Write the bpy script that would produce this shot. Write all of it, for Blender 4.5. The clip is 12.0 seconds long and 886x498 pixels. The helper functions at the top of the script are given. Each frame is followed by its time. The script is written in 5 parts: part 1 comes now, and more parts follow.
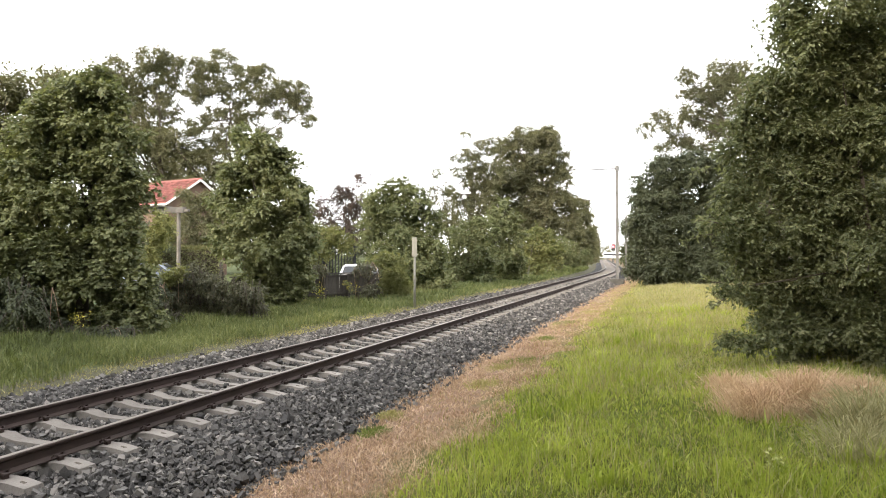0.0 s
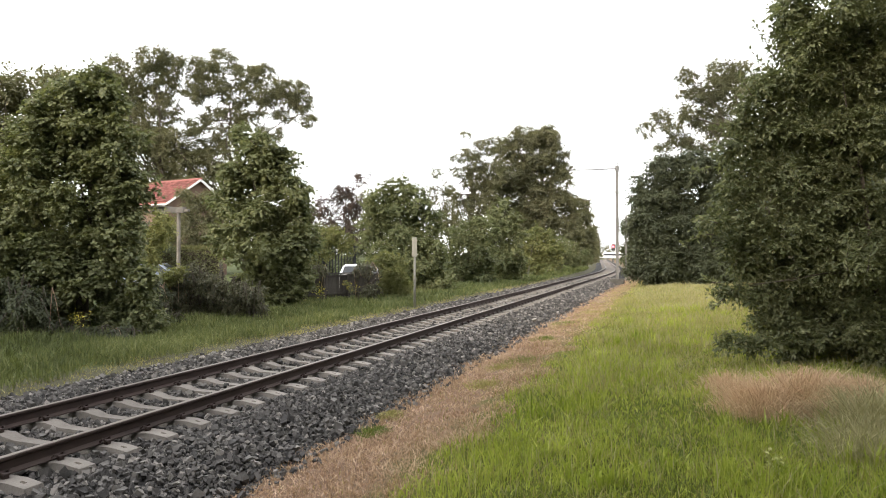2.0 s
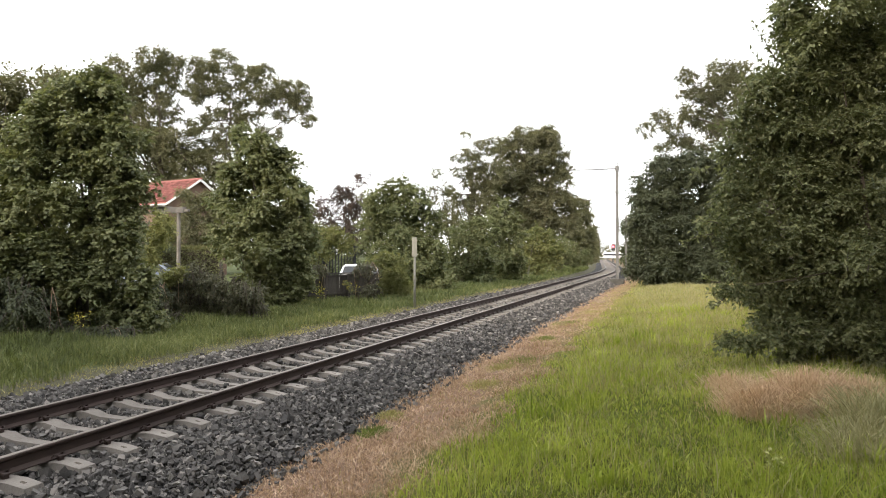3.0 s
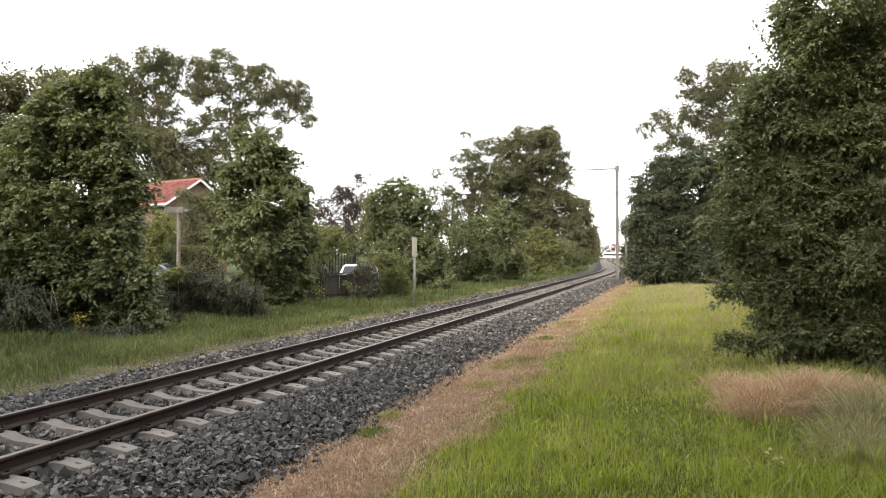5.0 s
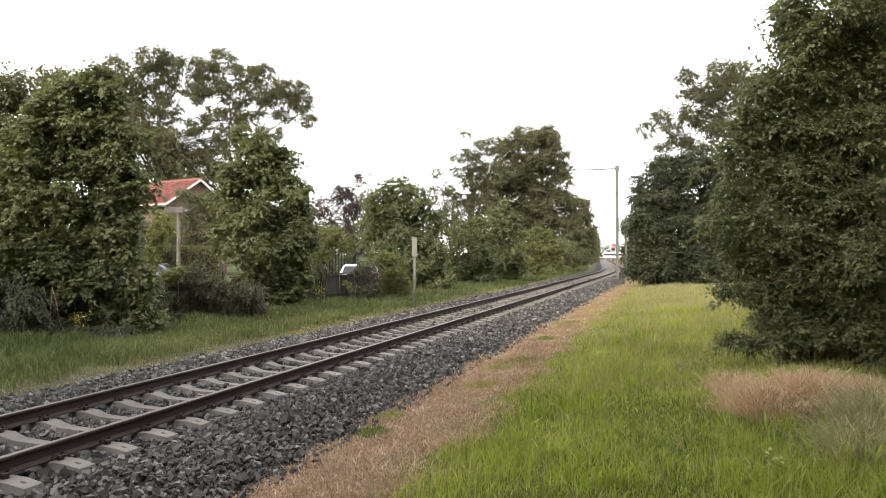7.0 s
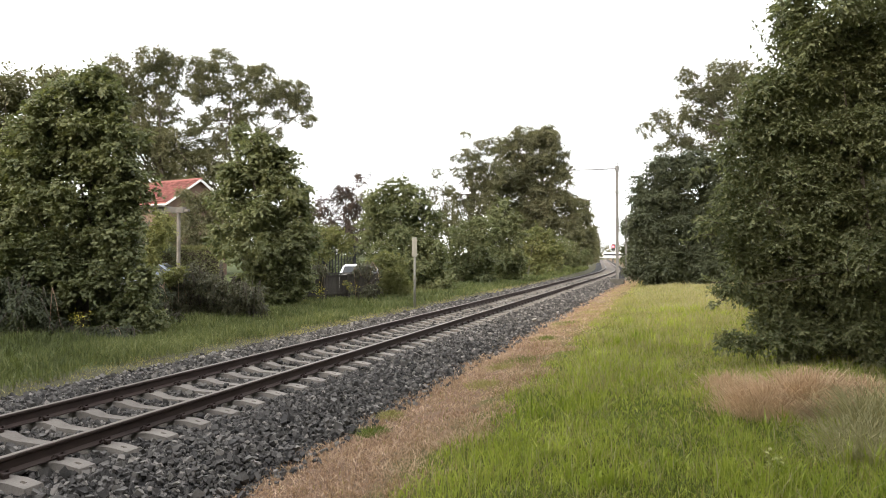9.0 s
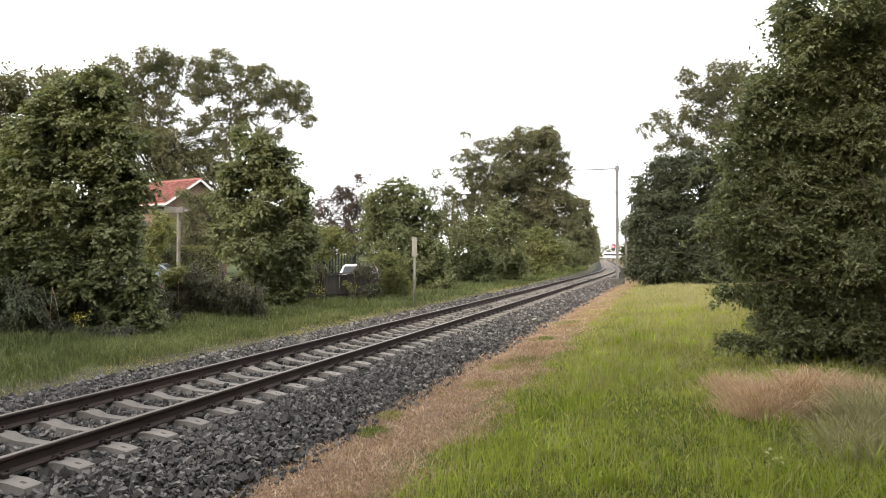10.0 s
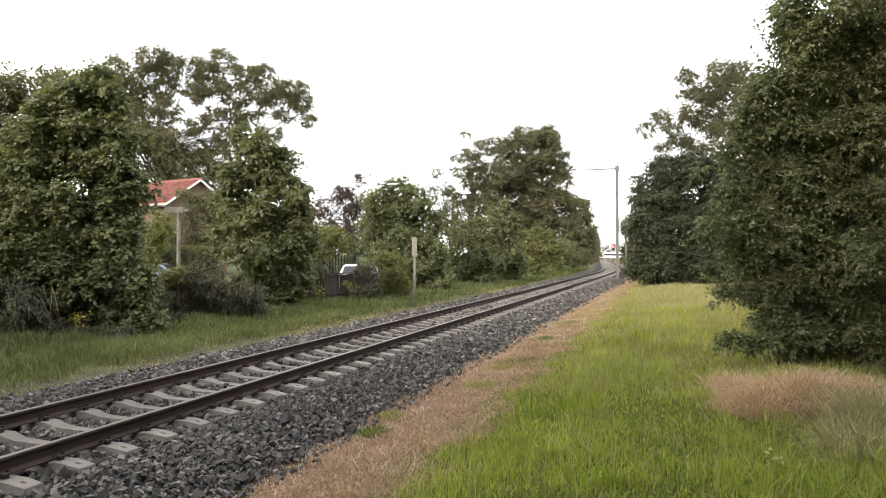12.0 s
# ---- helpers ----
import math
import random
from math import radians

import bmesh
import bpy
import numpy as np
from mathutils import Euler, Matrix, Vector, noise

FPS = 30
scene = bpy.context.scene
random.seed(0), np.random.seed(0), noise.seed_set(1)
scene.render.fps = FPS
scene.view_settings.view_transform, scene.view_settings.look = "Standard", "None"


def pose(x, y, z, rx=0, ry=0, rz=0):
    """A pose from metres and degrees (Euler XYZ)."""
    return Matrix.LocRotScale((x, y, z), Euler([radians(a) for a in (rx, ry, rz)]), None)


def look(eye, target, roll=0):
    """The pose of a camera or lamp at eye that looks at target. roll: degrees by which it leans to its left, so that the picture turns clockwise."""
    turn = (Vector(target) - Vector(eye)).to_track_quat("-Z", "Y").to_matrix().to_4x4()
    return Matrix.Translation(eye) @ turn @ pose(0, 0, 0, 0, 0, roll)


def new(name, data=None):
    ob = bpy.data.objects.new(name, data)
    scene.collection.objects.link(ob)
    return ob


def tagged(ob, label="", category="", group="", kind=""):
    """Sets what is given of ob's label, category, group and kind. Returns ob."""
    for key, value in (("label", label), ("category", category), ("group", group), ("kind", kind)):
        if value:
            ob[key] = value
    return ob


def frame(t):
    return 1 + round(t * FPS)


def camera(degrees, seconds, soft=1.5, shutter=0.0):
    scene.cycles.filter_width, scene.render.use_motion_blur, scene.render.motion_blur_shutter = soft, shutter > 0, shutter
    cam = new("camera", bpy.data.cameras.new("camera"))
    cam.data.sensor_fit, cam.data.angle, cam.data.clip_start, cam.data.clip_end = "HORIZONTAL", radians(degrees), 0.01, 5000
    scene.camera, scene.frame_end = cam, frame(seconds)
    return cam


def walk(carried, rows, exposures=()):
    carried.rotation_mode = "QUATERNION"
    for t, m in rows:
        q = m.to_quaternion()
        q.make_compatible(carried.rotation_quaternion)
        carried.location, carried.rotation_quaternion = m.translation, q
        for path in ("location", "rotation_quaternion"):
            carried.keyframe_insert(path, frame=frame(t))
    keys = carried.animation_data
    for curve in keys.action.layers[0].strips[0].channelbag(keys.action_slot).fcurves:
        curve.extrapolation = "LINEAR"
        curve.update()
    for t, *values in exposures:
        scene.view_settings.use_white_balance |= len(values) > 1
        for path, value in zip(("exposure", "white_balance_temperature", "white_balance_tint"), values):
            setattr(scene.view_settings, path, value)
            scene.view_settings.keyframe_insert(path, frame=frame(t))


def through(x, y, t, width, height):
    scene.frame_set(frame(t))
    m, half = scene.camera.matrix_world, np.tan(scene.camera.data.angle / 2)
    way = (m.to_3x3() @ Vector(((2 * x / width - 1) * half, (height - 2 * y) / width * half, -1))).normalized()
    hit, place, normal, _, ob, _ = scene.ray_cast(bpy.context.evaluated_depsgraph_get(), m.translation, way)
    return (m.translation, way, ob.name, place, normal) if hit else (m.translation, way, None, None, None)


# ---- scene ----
cam = camera(64.7, 12.0, soft=1.0)
EYE = (0.0, 0.0, 2.25)
STAND = pose(*EYE, 90.42, 0, 18.2)
# the film settles to a darker exposure over its first two seconds
walk(cam, [(0.0, STAND), (12.0, STAND)],
     exposures=[(0.0, 0.43), (0.5, 0.33), (1.0, 0.23), (1.5, 0.15), (2.0, 0.08), (3.0, 0.04), (12.0, 0.03)])

# ---- world and light: a bright overcast evening ----
world = bpy.data.worlds.new("sky")
scene.world = world
world.use_nodes = True
wn, wl = world.node_tree.nodes, world.node_tree.links
wn.clear()
sky = wn.new("ShaderNodeTexSky")
sky.sky_type, sky.sun_disc = "NISHITA", False
sky.sun_elevation, sky.sun_rotation = radians(23), radians(199)
sky.air_density, sky.dust_density = 1.0, 4.0
grey = wn.new("ShaderNodeHueSaturation")
grey.inputs["Saturation"].default_value = 0.12
cloud = wn.new("ShaderNodeMixRGB")
cloud.inputs["Fac"].default_value = 0.6
cloud.inputs["Color2"].default_value = (11.0, 11.1, 11.3, 1)
bg = wn.new("ShaderNodeBackground")
bg.inputs["Strength"].default_value = 0.3
wo = wn.new("ShaderNodeOutputWorld")
wl.new(sky.outputs[0], grey.inputs["Color"])
wl.new(grey.outputs[0], cloud.inputs["Color1"])
wl.new(cloud.outputs[0], bg.inputs["Color"])
wl.new(bg.outputs[0], wo.inputs["Surface"])

sun = new("sun", bpy.data.lights.new("sun", "SUN"))
sun.data.energy, sun.data.angle, sun.data.color = 3.0, radians(7), (1.0, 0.85, 0.64)
SUN_FROM = Vector((-0.3, -0.86, 0.39))
sun.matrix_world = look((0, 0, 60), Vector((0, 0, 60)) - SUN_FROM)


# ---- materials ----
def material(name, rough=0.8, metal=0.0, spec=0.3):
    m = bpy.data.materials.new(name)
    m.use_nodes = True
    nt = m.node_tree
    b = nt.nodes["Principled BSDF"]
    b.inputs["Roughness"].default_value = rough
    b.inputs["Metallic"].default_value = metal
    b.inputs["Specular IOR Level"].default_value = spec
    return m, nt, b


def ramp_of(nt, source, stops):
    r = nt.nodes.new("ShaderNodeValToRGB")
    e = r.color_ramp.elements
    while len(e) < len(stops):
        e.new(0.5)
    for el, (p, c) in zip(e, stops):
        el.position, el.color = p, (*c, 1)
    nt.links.new(source, r.inputs[0])
    return r.outputs[0]


def noise_of(nt, scale, detail=4.0, rough=0.6, coord="Object", stretch=None):
    tc = nt.nodes.new("ShaderNodeTexCoord")
    n = nt.nodes.new("ShaderNodeTexNoise")
    n.inputs["Scale"].default_value, n.inputs["Detail"].default_value = scale, detail
    n.inputs["Roughness"].default_value = rough
    out = tc.outputs[coord]
    if stretch:
        mp = nt.nodes.new("ShaderNodeMapping")
        mp.inputs["Scale"].default_value = stretch
        nt.links.new(out, mp.inputs[0])
        out = mp.outputs[0]
    nt.links.new(out, n.inputs["Vector"])
    return n.outputs["Fac"]


def blend(nt, fac, a, b, mode="MIX"):
    n = nt.nodes.new("ShaderNodeMixRGB")
    n.blend_type = mode
    for sock, v in zip((0, 1, 2), (fac, a, b)):
        if isinstance(v, (int, float)):
            n.inputs[sock].default_value = v if sock == 0 else (v, v, v, 1)
        elif isinstance(v, tuple):
            n.inputs[sock].default_value = (*v, 1)
        else:
            nt.links.new(v, n.inputs[sock])
    return n.outputs[0]


def bumped(nt, b, height, strength=0.4, distance=0.01):
    bp = nt.nodes.new("ShaderNodeBump")
    bp.inputs["Strength"].default_value, bp.inputs["Distance"].default_value = strength, distance
    nt.links.new(height, bp.inputs["Height"])
    nt.links.new(bp.outputs[0], b.inputs["Normal"])


def plain_mat(name, c0, c1, scale=6.0, rough=0.8, metal=0.0, bump=0.3, dist=0.01, stretch=None, fine=60.0, each=0.0):
    m, nt, b = material(name, rough, metal)
    big = noise_of(nt, scale, 5, 0.6, "Object", stretch)
    small = noise_of(nt, fine, 3, 0.6, "Object", stretch)
    col = blend(nt, 0.35, ramp_of(nt, big, [(0.3, c0), (0.7, c1)]), ramp_of(nt, small, [(0.3, c0), (0.7, c1)]))
    if each:
        info = nt.nodes.new("ShaderNodeObjectInfo")
        lo, hi = 1 - each, 1 + each
        col = blend(nt, 1.0, col, ramp_of(nt, info.outputs["Random"], [(0.0, (lo, lo, lo)), (1.0, (hi, hi, hi))]), "MULTIPLY")
    nt.links.new(col, b.inputs["Base Color"])
    bumped(nt, b, small, bump, dist)
    return m


def leaf_mat(name, dark, mid, light, through=0.25, rough=0.5, patch=0.35, middle=0.55):
    """Leaves: each one its own green, drifting over the crown, partly letting light through."""
    m, nt, b = material(name, rough, 0, 0.35)
    geo = nt.nodes.new("ShaderNodeNewGeometry")
    one = ramp_of(nt, geo.outputs["Random Per Island"], [(0.0, dark), (middle, mid), (1.0, light)])
    drift = ramp_of(nt, noise_of(nt, patch, 3), [(0.35, dark), (0.65, light)])
    col = blend(nt, 0.4, one, drift)
    nt.links.new(col, b.inputs["Base Color"])
    tr = nt.nodes.new("ShaderNodeBsdfTranslucent")
    nt.links.new(blend(nt, 1.0, col, (1.0, 1.0, 0.6), "MULTIPLY"), tr.inputs["Color"])
    mx = nt.nodes.new("ShaderNodeMixShader")
    mx.inputs[0].default_value = through
    nt.links.new(b.outputs[0], mx.inputs[1])
    nt.links.new(tr.outputs[0], mx.inputs[2])
    nt.links.new(mx.outputs[0], nt.nodes["Material Output"].inputs["Surface"])
    return m


LEAF_MAPLE = leaf_mat("maple_leaves", (0.09, 0.108, 0.054), (0.15, 0.166, 0.08), (0.25, 0.258, 0.125), 0.42)
LEAF_OAK = leaf_mat("oak_leaves", (0.1, 0.105, 0.06), (0.15, 0.15, 0.085), (0.23, 0.21, 0.12), 0.45)
LEAF_NEAR = leaf_mat("grey_green_leaves", (0.078, 0.094, 0.046), (0.142, 0.16, 0.08), (0.3, 0.31, 0.17), 0.45, 0.42, 0.35, 0.5)
LEAF_COPPER = leaf_mat("copper_leaves", (0.045, 0.034, 0.032), (0.085, 0.06, 0.052), (0.15, 0.11, 0.085), 0.25)
LEAF_WEED = leaf_mat("pale_weed_leaves", (0.28, 0.31, 0.09), (0.38, 0.4, 0.14), (0.5, 0.5, 0.22), 0.4)
LEAF_YOUNG = leaf_mat("young_leaves", (0.11, 0.13, 0.05), (0.19, 0.2, 0.08), (0.32, 0.31, 0.13), 0.45)
LEAF_DARK = leaf_mat("dark_leaves", (0.055, 0.066, 0.042), (0.082, 0.094, 0.057), (0.13, 0.14, 0.08), 0.4)
LEAF_HEDGE = leaf_mat("hedge_leaves", (0.1, 0.11, 0.05), (0.17, 0.17, 0.075), (0.26, 0.25, 0.11))
BRAMBLE = leaf_mat("bramble_leaves", (0.07, 0.075, 0.045), (0.12, 0.12, 0.07), (0.2, 0.18, 0.11))
GRASS = leaf_mat("green_grass_blades", (0.13, 0.18, 0.016), (0.29, 0.36, 0.04), (0.5, 0.52, 0.14), 0.45, 0.6, 0.5)
GRASS_DEEP = leaf_mat("deep_green_grass_blades", (0.07, 0.1, 0.016), (0.13, 0.17, 0.03), (0.24, 0.27, 0.07), 0.4, 0.6, 0.6)
GRASS_OLIVE = leaf_mat("olive_seeding_grass", (0.2, 0.19, 0.06), (0.3, 0.27, 0.1), (0.44, 0.38, 0.18), 0.35, 0.7, 0.6)
# duller verge green, with the shade of the trees darkened into its colour
GRASS_SHADE = leaf_mat("shaded_verge_grass_blades", (0.055, 0.072, 0.024), (0.125, 0.152, 0.052), (0.27, 0.285, 0.13), 0.4, 0.6, 0.5)
STRAW = leaf_mat("dry_grass_blades", (0.23, 0.14, 0.095), (0.43, 0.28, 0.2), (0.63, 0.48, 0.36), 0.3, 0.8, 0.9)
PALE = leaf_mat("seeding_grass_stalks", (0.22, 0.21, 0.1), (0.34, 0.31, 0.16), (0.46, 0.42, 0.25), 0.3, 0.8, 0.5)
BARK = plain_mat("bark", (0.05, 0.04, 0.03), (0.12, 0.1, 0.08), 5, 0.9, 0, 0.8, 0.02, (1, 1, 0.3), 40)
CONCRETE = plain_mat("concrete", (0.11, 0.096, 0.084), (0.26, 0.235, 0.21), 3.0, 0.85, 0, 0.3, 0.005, each=0.14)
RUST = plain_mat("rusty_rail_steel", (0.032, 0.022, 0.02), (0.075, 0.052, 0.045), 3, 0.7, 0.2, 0.3, 0.003, (1, 0.2, 1), 30)
RUNNING = plain_mat("rail_running_band", (0.17, 0.14, 0.125), (0.26, 0.225, 0.2), 3, 0.45, 0.6, 0.1, 0.002, (1, 0.1, 1), 30)
SIGNPAINT = plain_mat("faded_pale_paint", (0.18, 0.175, 0.145), (0.29, 0.28, 0.24), 3, 0.7, 0, 0.1, 0.002)
GALV = plain_mat("weathered_galvanised_steel", (0.13, 0.125, 0.118), (0.22, 0.212, 0.205), 3, 0.65, 0.4, 0.15, 0.003)
WOOD = plain_mat("weathered_timber", (0.03, 0.026, 0.022), (0.075, 0.065, 0.056), 4, 0.9, 0, 0.5, 0.006, (1, 1, 0.2), 40, 0.25)
WHITE = plain_mat("white_paint", (0.72, 0.72, 0.7), (0.82, 0.82, 0.8), 3, 0.5, 0, 0.05, 0.002)
BLACK = plain_mat("black_paint", (0.015, 0.015, 0.016), (0.03, 0.03, 0.032), 6, 0.5, 0, 0.1, 0.002)
TILE = plain_mat("red_clay_tile", (0.15, 0.055, 0.047), (0.26, 0.1, 0.082), 2.5, 0.8, 0, 0.3, 0.006, each=0.35)
BRICKWORK = plain_mat("brickwork", (0.11, 0.07, 0.052), (0.17, 0.115, 0.085), 2.5, 0.9, 0, 0.4, 0.006)
CARPAINT = plain_mat("grey_blue_car_paint", (0.2, 0.23, 0.28), (0.24, 0.27, 0.32), 2, 0.3, 0.3, 0.02, 0.001)
CARWHITE = plain_mat("white_car_paint", (0.75, 0.75, 0.76), (0.82, 0.82, 0.83), 2, 0.3, 0, 0.02, 0.001)
DARKGLASS = plain_mat("dark_window_glass", (0.02, 0.022, 0.025), (0.04, 0.042, 0.045), 2, 0.1, 0, 0.0, 0.001)
RUBBER = plain_mat("black_rubber", (0.02, 0.02, 0.02), (0.04, 0.04, 0.04), 6, 0.9, 0, 0.2, 0.003)
YELLOW = leaf_mat("yellow_petals", (0.5, 0.42, 0.05), (0.65, 0.55, 0.08), (0.75, 0.65, 0.15), 0.3)


def stone_mat():
    m, nt, b = material("ballast_stone", 0.85, 0, 0.25)
    geo = nt.nodes.new("ShaderNodeNewGeometry")
    one = ramp_of(nt, geo.outputs["Random Per Island"],
                  [(0.0, (0.024, 0.022, 0.021)), (0.45, (0.082, 0.075, 0.07)), (0.85, (0.17, 0.157, 0.145)), (1.0, (0.34, 0.31, 0.28))])
    g = noise_of(nt, 70, 4)
    nt.links.new(blend(nt, 0.25, one, ramp_of(nt, g, [(0.3, (0.04, 0.04, 0.043)), (0.7, (0.14, 0.135, 0.13))])), b.inputs["Base Color"])
    bumped(nt, b, g, 0.5, 0.006)
    return m


STONE = stone_mat()


def bed_mat():
    m, nt, b = material("ballast_bed", 0.9, 0, 0.2)
    tc = nt.nodes.new("ShaderNodeTexCoord")
    v = nt.nodes.new("ShaderNodeTexVoronoi")
    v.inputs["Scale"].default_value = 20
    nt.links.new(tc.outputs["Object"], v.inputs["Vector"])
    c = ramp_of(nt, v.outputs["Color"], [(0.1, (0.022, 0.021, 0.021)), (0.6, (0.06, 0.057, 0.056)), (0.95, (0.13, 0.123, 0.118))])
    # cell rims go darker: shade of the gaps between stones, put into the colour
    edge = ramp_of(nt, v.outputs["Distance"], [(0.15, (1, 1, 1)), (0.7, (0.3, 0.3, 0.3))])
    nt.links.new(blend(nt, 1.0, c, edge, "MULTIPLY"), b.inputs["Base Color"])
    bumped(nt, b, edge, 1.0, 0.03)
    return m


BED = bed_mat()


def ground_mat():
    """Soil and turf by the distance from the track's middle, stored as 'off' on the mesh."""
    m, nt, b = material("grassland_soil", 0.95, 0, 0.1)
    at = nt.nodes.new("ShaderNodeAttribute")
    at.attribute_name = "off"
    wob = nt.nodes.new("ShaderNodeMath")
    wob.operation = "MULTIPLY_ADD"
    nt.links.new(noise_of(nt, 0.9, 5), wob.inputs[0])
    wob.inputs[1].default_value = 1.6
    nt.links.new(at.outputs["Fac"], wob.inputs[2])
    mr = nt.nodes.new("ShaderNodeMapRange")
    mr.inputs[1].default_value, mr.inputs[2].default_value = -19.2, 20.8
    nt.links.new(wob.outputs[0], mr.inputs[0])
    turf, dry, dirt = (0.1, 0.112, 0.022), (0.22, 0.145, 0.102), (0.1, 0.095, 0.062)
    p = lambda o: (o + 20) / 40
    zone = ramp_of(nt, mr.outputs[0], [(0, (0.07, 0.085, 0.03)), (p(-4.0), (0.1, 0.12, 0.045)), (p(-3.3), dirt), (p(-1), dirt), (p(2.4), (0.17, 0.15, 0.11)),
                                       (p(2.85), dry), (p(3.7), dry), (p(4.35), turf), (1, turf)])
    fine = noise_of(nt, 40, 5, 0.7)
    nt.links.new(blend(nt, 1.0, zone, ramp_of(nt, fine, [(0.3, (0.45, 0.45, 0.45)), (0.7, (1.25, 1.25, 1.2))]), "MULTIPLY"), b.inputs["Base Color"])
    bumped(nt, b, fine, 0.6, 0.03)
    return m


GROUND = ground_mat()


def glow_mat(name, color, strength):
    m, nt, b = material(name, 0.4)
    b.inputs["Base Color"].default_value = (*color, 1)
    b.inputs["Emission Color"].default_value = (*color, 1)
    b.inputs["Emission Strength"].default_value = strength
    return m


RED_LAMP = glow_mat("lit_red_signal_lens", (1.0, 0.05, 0.06), 14)


# ---- mesh helpers ----
def mesh_ob(name, verts, faces, mat, parent=None, label="", smooth=False):
    me = bpy.data.meshes.new(name)
    me.from_pydata([tuple(v) for v in verts], [], faces)
    me.materials.append(mat)
    if smooth:
        me.polygons.foreach_set("use_smooth", [True] * len(me.polygons))
    ob = new(name, me)
    if parent:
        ob.parent = parent
    if label:
        ob["label"] = label
    return ob


def part(name, bm, mat, parent=None, label="", smooth=False):
    me = bpy.data.meshes.new(name)
    bm.to_mesh(me)
    bm.free()
    me.materials.append(mat)
    if smooth:
        me.polygons.foreach_set("use_smooth", [True] * len(me.polygons))
    ob = new(name, me)
    if parent:
        ob.parent = parent
    if label:
        ob["label"] = label
    return ob


def quads(name, v, mat, parent=None):
    """Many loose flat pieces as one mesh; v: pieces x corners x 3."""
    v = np.asarray(v, np.float32)
    n, k = v.shape[:2]
    me = bpy.data.meshes.new(name)
    me.vertices.add(n * k)
    me.vertices.foreach_set("co", v.reshape(-1))
    me.loops.add(n * k)
    me.loops.foreach_set("vertex_index", np.arange(n * k, dtype=np.int32))
    me.polygons.add(n)
    me.polygons.foreach_set("loop_start", np.arange(0, n * k, k, dtype=np.int32))
    me.polygons.foreach_set("use_smooth", np.zeros(n, dtype=bool))
    me.materials.append(mat)
    me.update()
    me.validate()
    ob = new(name, me)
    if parent:
        ob.parent = parent
    return ob


def box(bm, x0, x1, y0, y1, z0, z1, bevel=0.0):
    r = bmesh.ops.create_cube(bm, size=1)
    for v in r["verts"]:
        v.co = Vector(((x0 + x1) / 2 + v.co.x * (x1 - x0), (y0 + y1) / 2 + v.co.y * (y1 - y0), (z0 + z1) / 2 + v.co.z * (z1 - z0)))
    if bevel:
        edges = {e for v in r["verts"] for e in v.link_edges}
        bmesh.ops.bevel(bm, geom=list(edges), offset=bevel, segments=2, affect="EDGES")


def tube(bm, points, radii, sides=8):
    rings = []
    n = len(points)
    pts = [Vector(p) for p in points]
    for i, (p, r) in enumerate(zip(pts, radii)):
        d = (pts[min(i + 1, n - 1)] - pts[max(i - 1, 0)]).normalized()
        a = d.orthogonal().normalized()
        c = d.cross(a)
        rings.append([bm.verts.new(p + r * (math.cos(t) * a + math.sin(t) * c)) for t in [2 * math.pi * k / sides for k in range(sides)]])
    for q0, q1 in zip(rings, rings[1:]):
        for k in range(sides):
            bm.faces.new((q0[k], q0[(k + 1) % sides], q1[(k + 1) % sides], q1[k]))
    bm.faces.new(rings[0][::-1])
    bm.faces.new(rings[-1])


def unit(rng, n):
    v = rng.normal(size=(n, 3))
    return v / np.linalg.norm(v, axis=1, keepdims=True)


def norm(v):
    return v / np.maximum(np.linalg.norm(v, axis=1, keepdims=True), 1e-6)


def leaf_quads(rng, at, out, size, slim=0.55, droop=0.25):
    """Folded leaves at the points, growing roughly along out."""
    n = len(at)
    d = norm(out + rng.normal(size=(n, 3)) * 0.75 + np.array([0, 0, -droop]))
    face = norm(np.array([0, 0, 0.75]) + 0.5 * out + rng.normal(size=(n, 3)) * 0.4)
    side = norm(np.cross(d, face))
    up = np.cross(side, d)
    s = size * rng.uniform(0.6, 1.35, (n, 1))
    mid = at + d * s * 0.45
    w = side * s * slim * 0.5
    lift = up * s * 0.12
    return np.stack([at, mid + w + lift, at + d * s, mid - w + lift], 1)


def crown_points(rng, blobs, n, shell=0.45):
    """Points in the outer shell of many ellipsoids, and the way out from each."""
    b = np.array(blobs, float)
    area = (b[:, 3] * b[:, 4] + b[:, 3] * b[:, 5] + b[:, 4] * b[:, 5])
    pick = rng.choice(len(b), n, p=area / area.sum())
    u = unit(rng, n)
    r = shell + (1.03 - shell) * rng.random((n, 1)) ** 0.6
    r = np.where(rng.random((n, 1)) < 0.14, r * rng.uniform(1.0, 1.35, (n, 1)), r)
    return b[pick, :3] + u * b[pick, 3:] * r, u


def clumps(rng, main, per=14, low=0.22, high=0.42, tier=0.8):
    """Break large ellipsoids up into uneven, flattened clumps round their surface."""
    out = []
    for cx, cy, cz, rx, ry, rz in main:
        u = unit(rng, per)
        m = (rx + ry + rz) / 3
        for k in range(per):
            f = rng.uniform(low, high)
            r = rng.uniform(0.6, 0.93)
            out.append((cx + u[k, 0] * rx * r, cy + u[k, 1] * ry * r, cz + u[k, 2] * rz * r, m * f * 1.15, m * f * 1.15, m * f * tier * rng.uniform(0.8, 1.2)))
        out.append((cx, cy, cz, rx * 0.62, ry * 0.62, rz * 0.62))
    return out


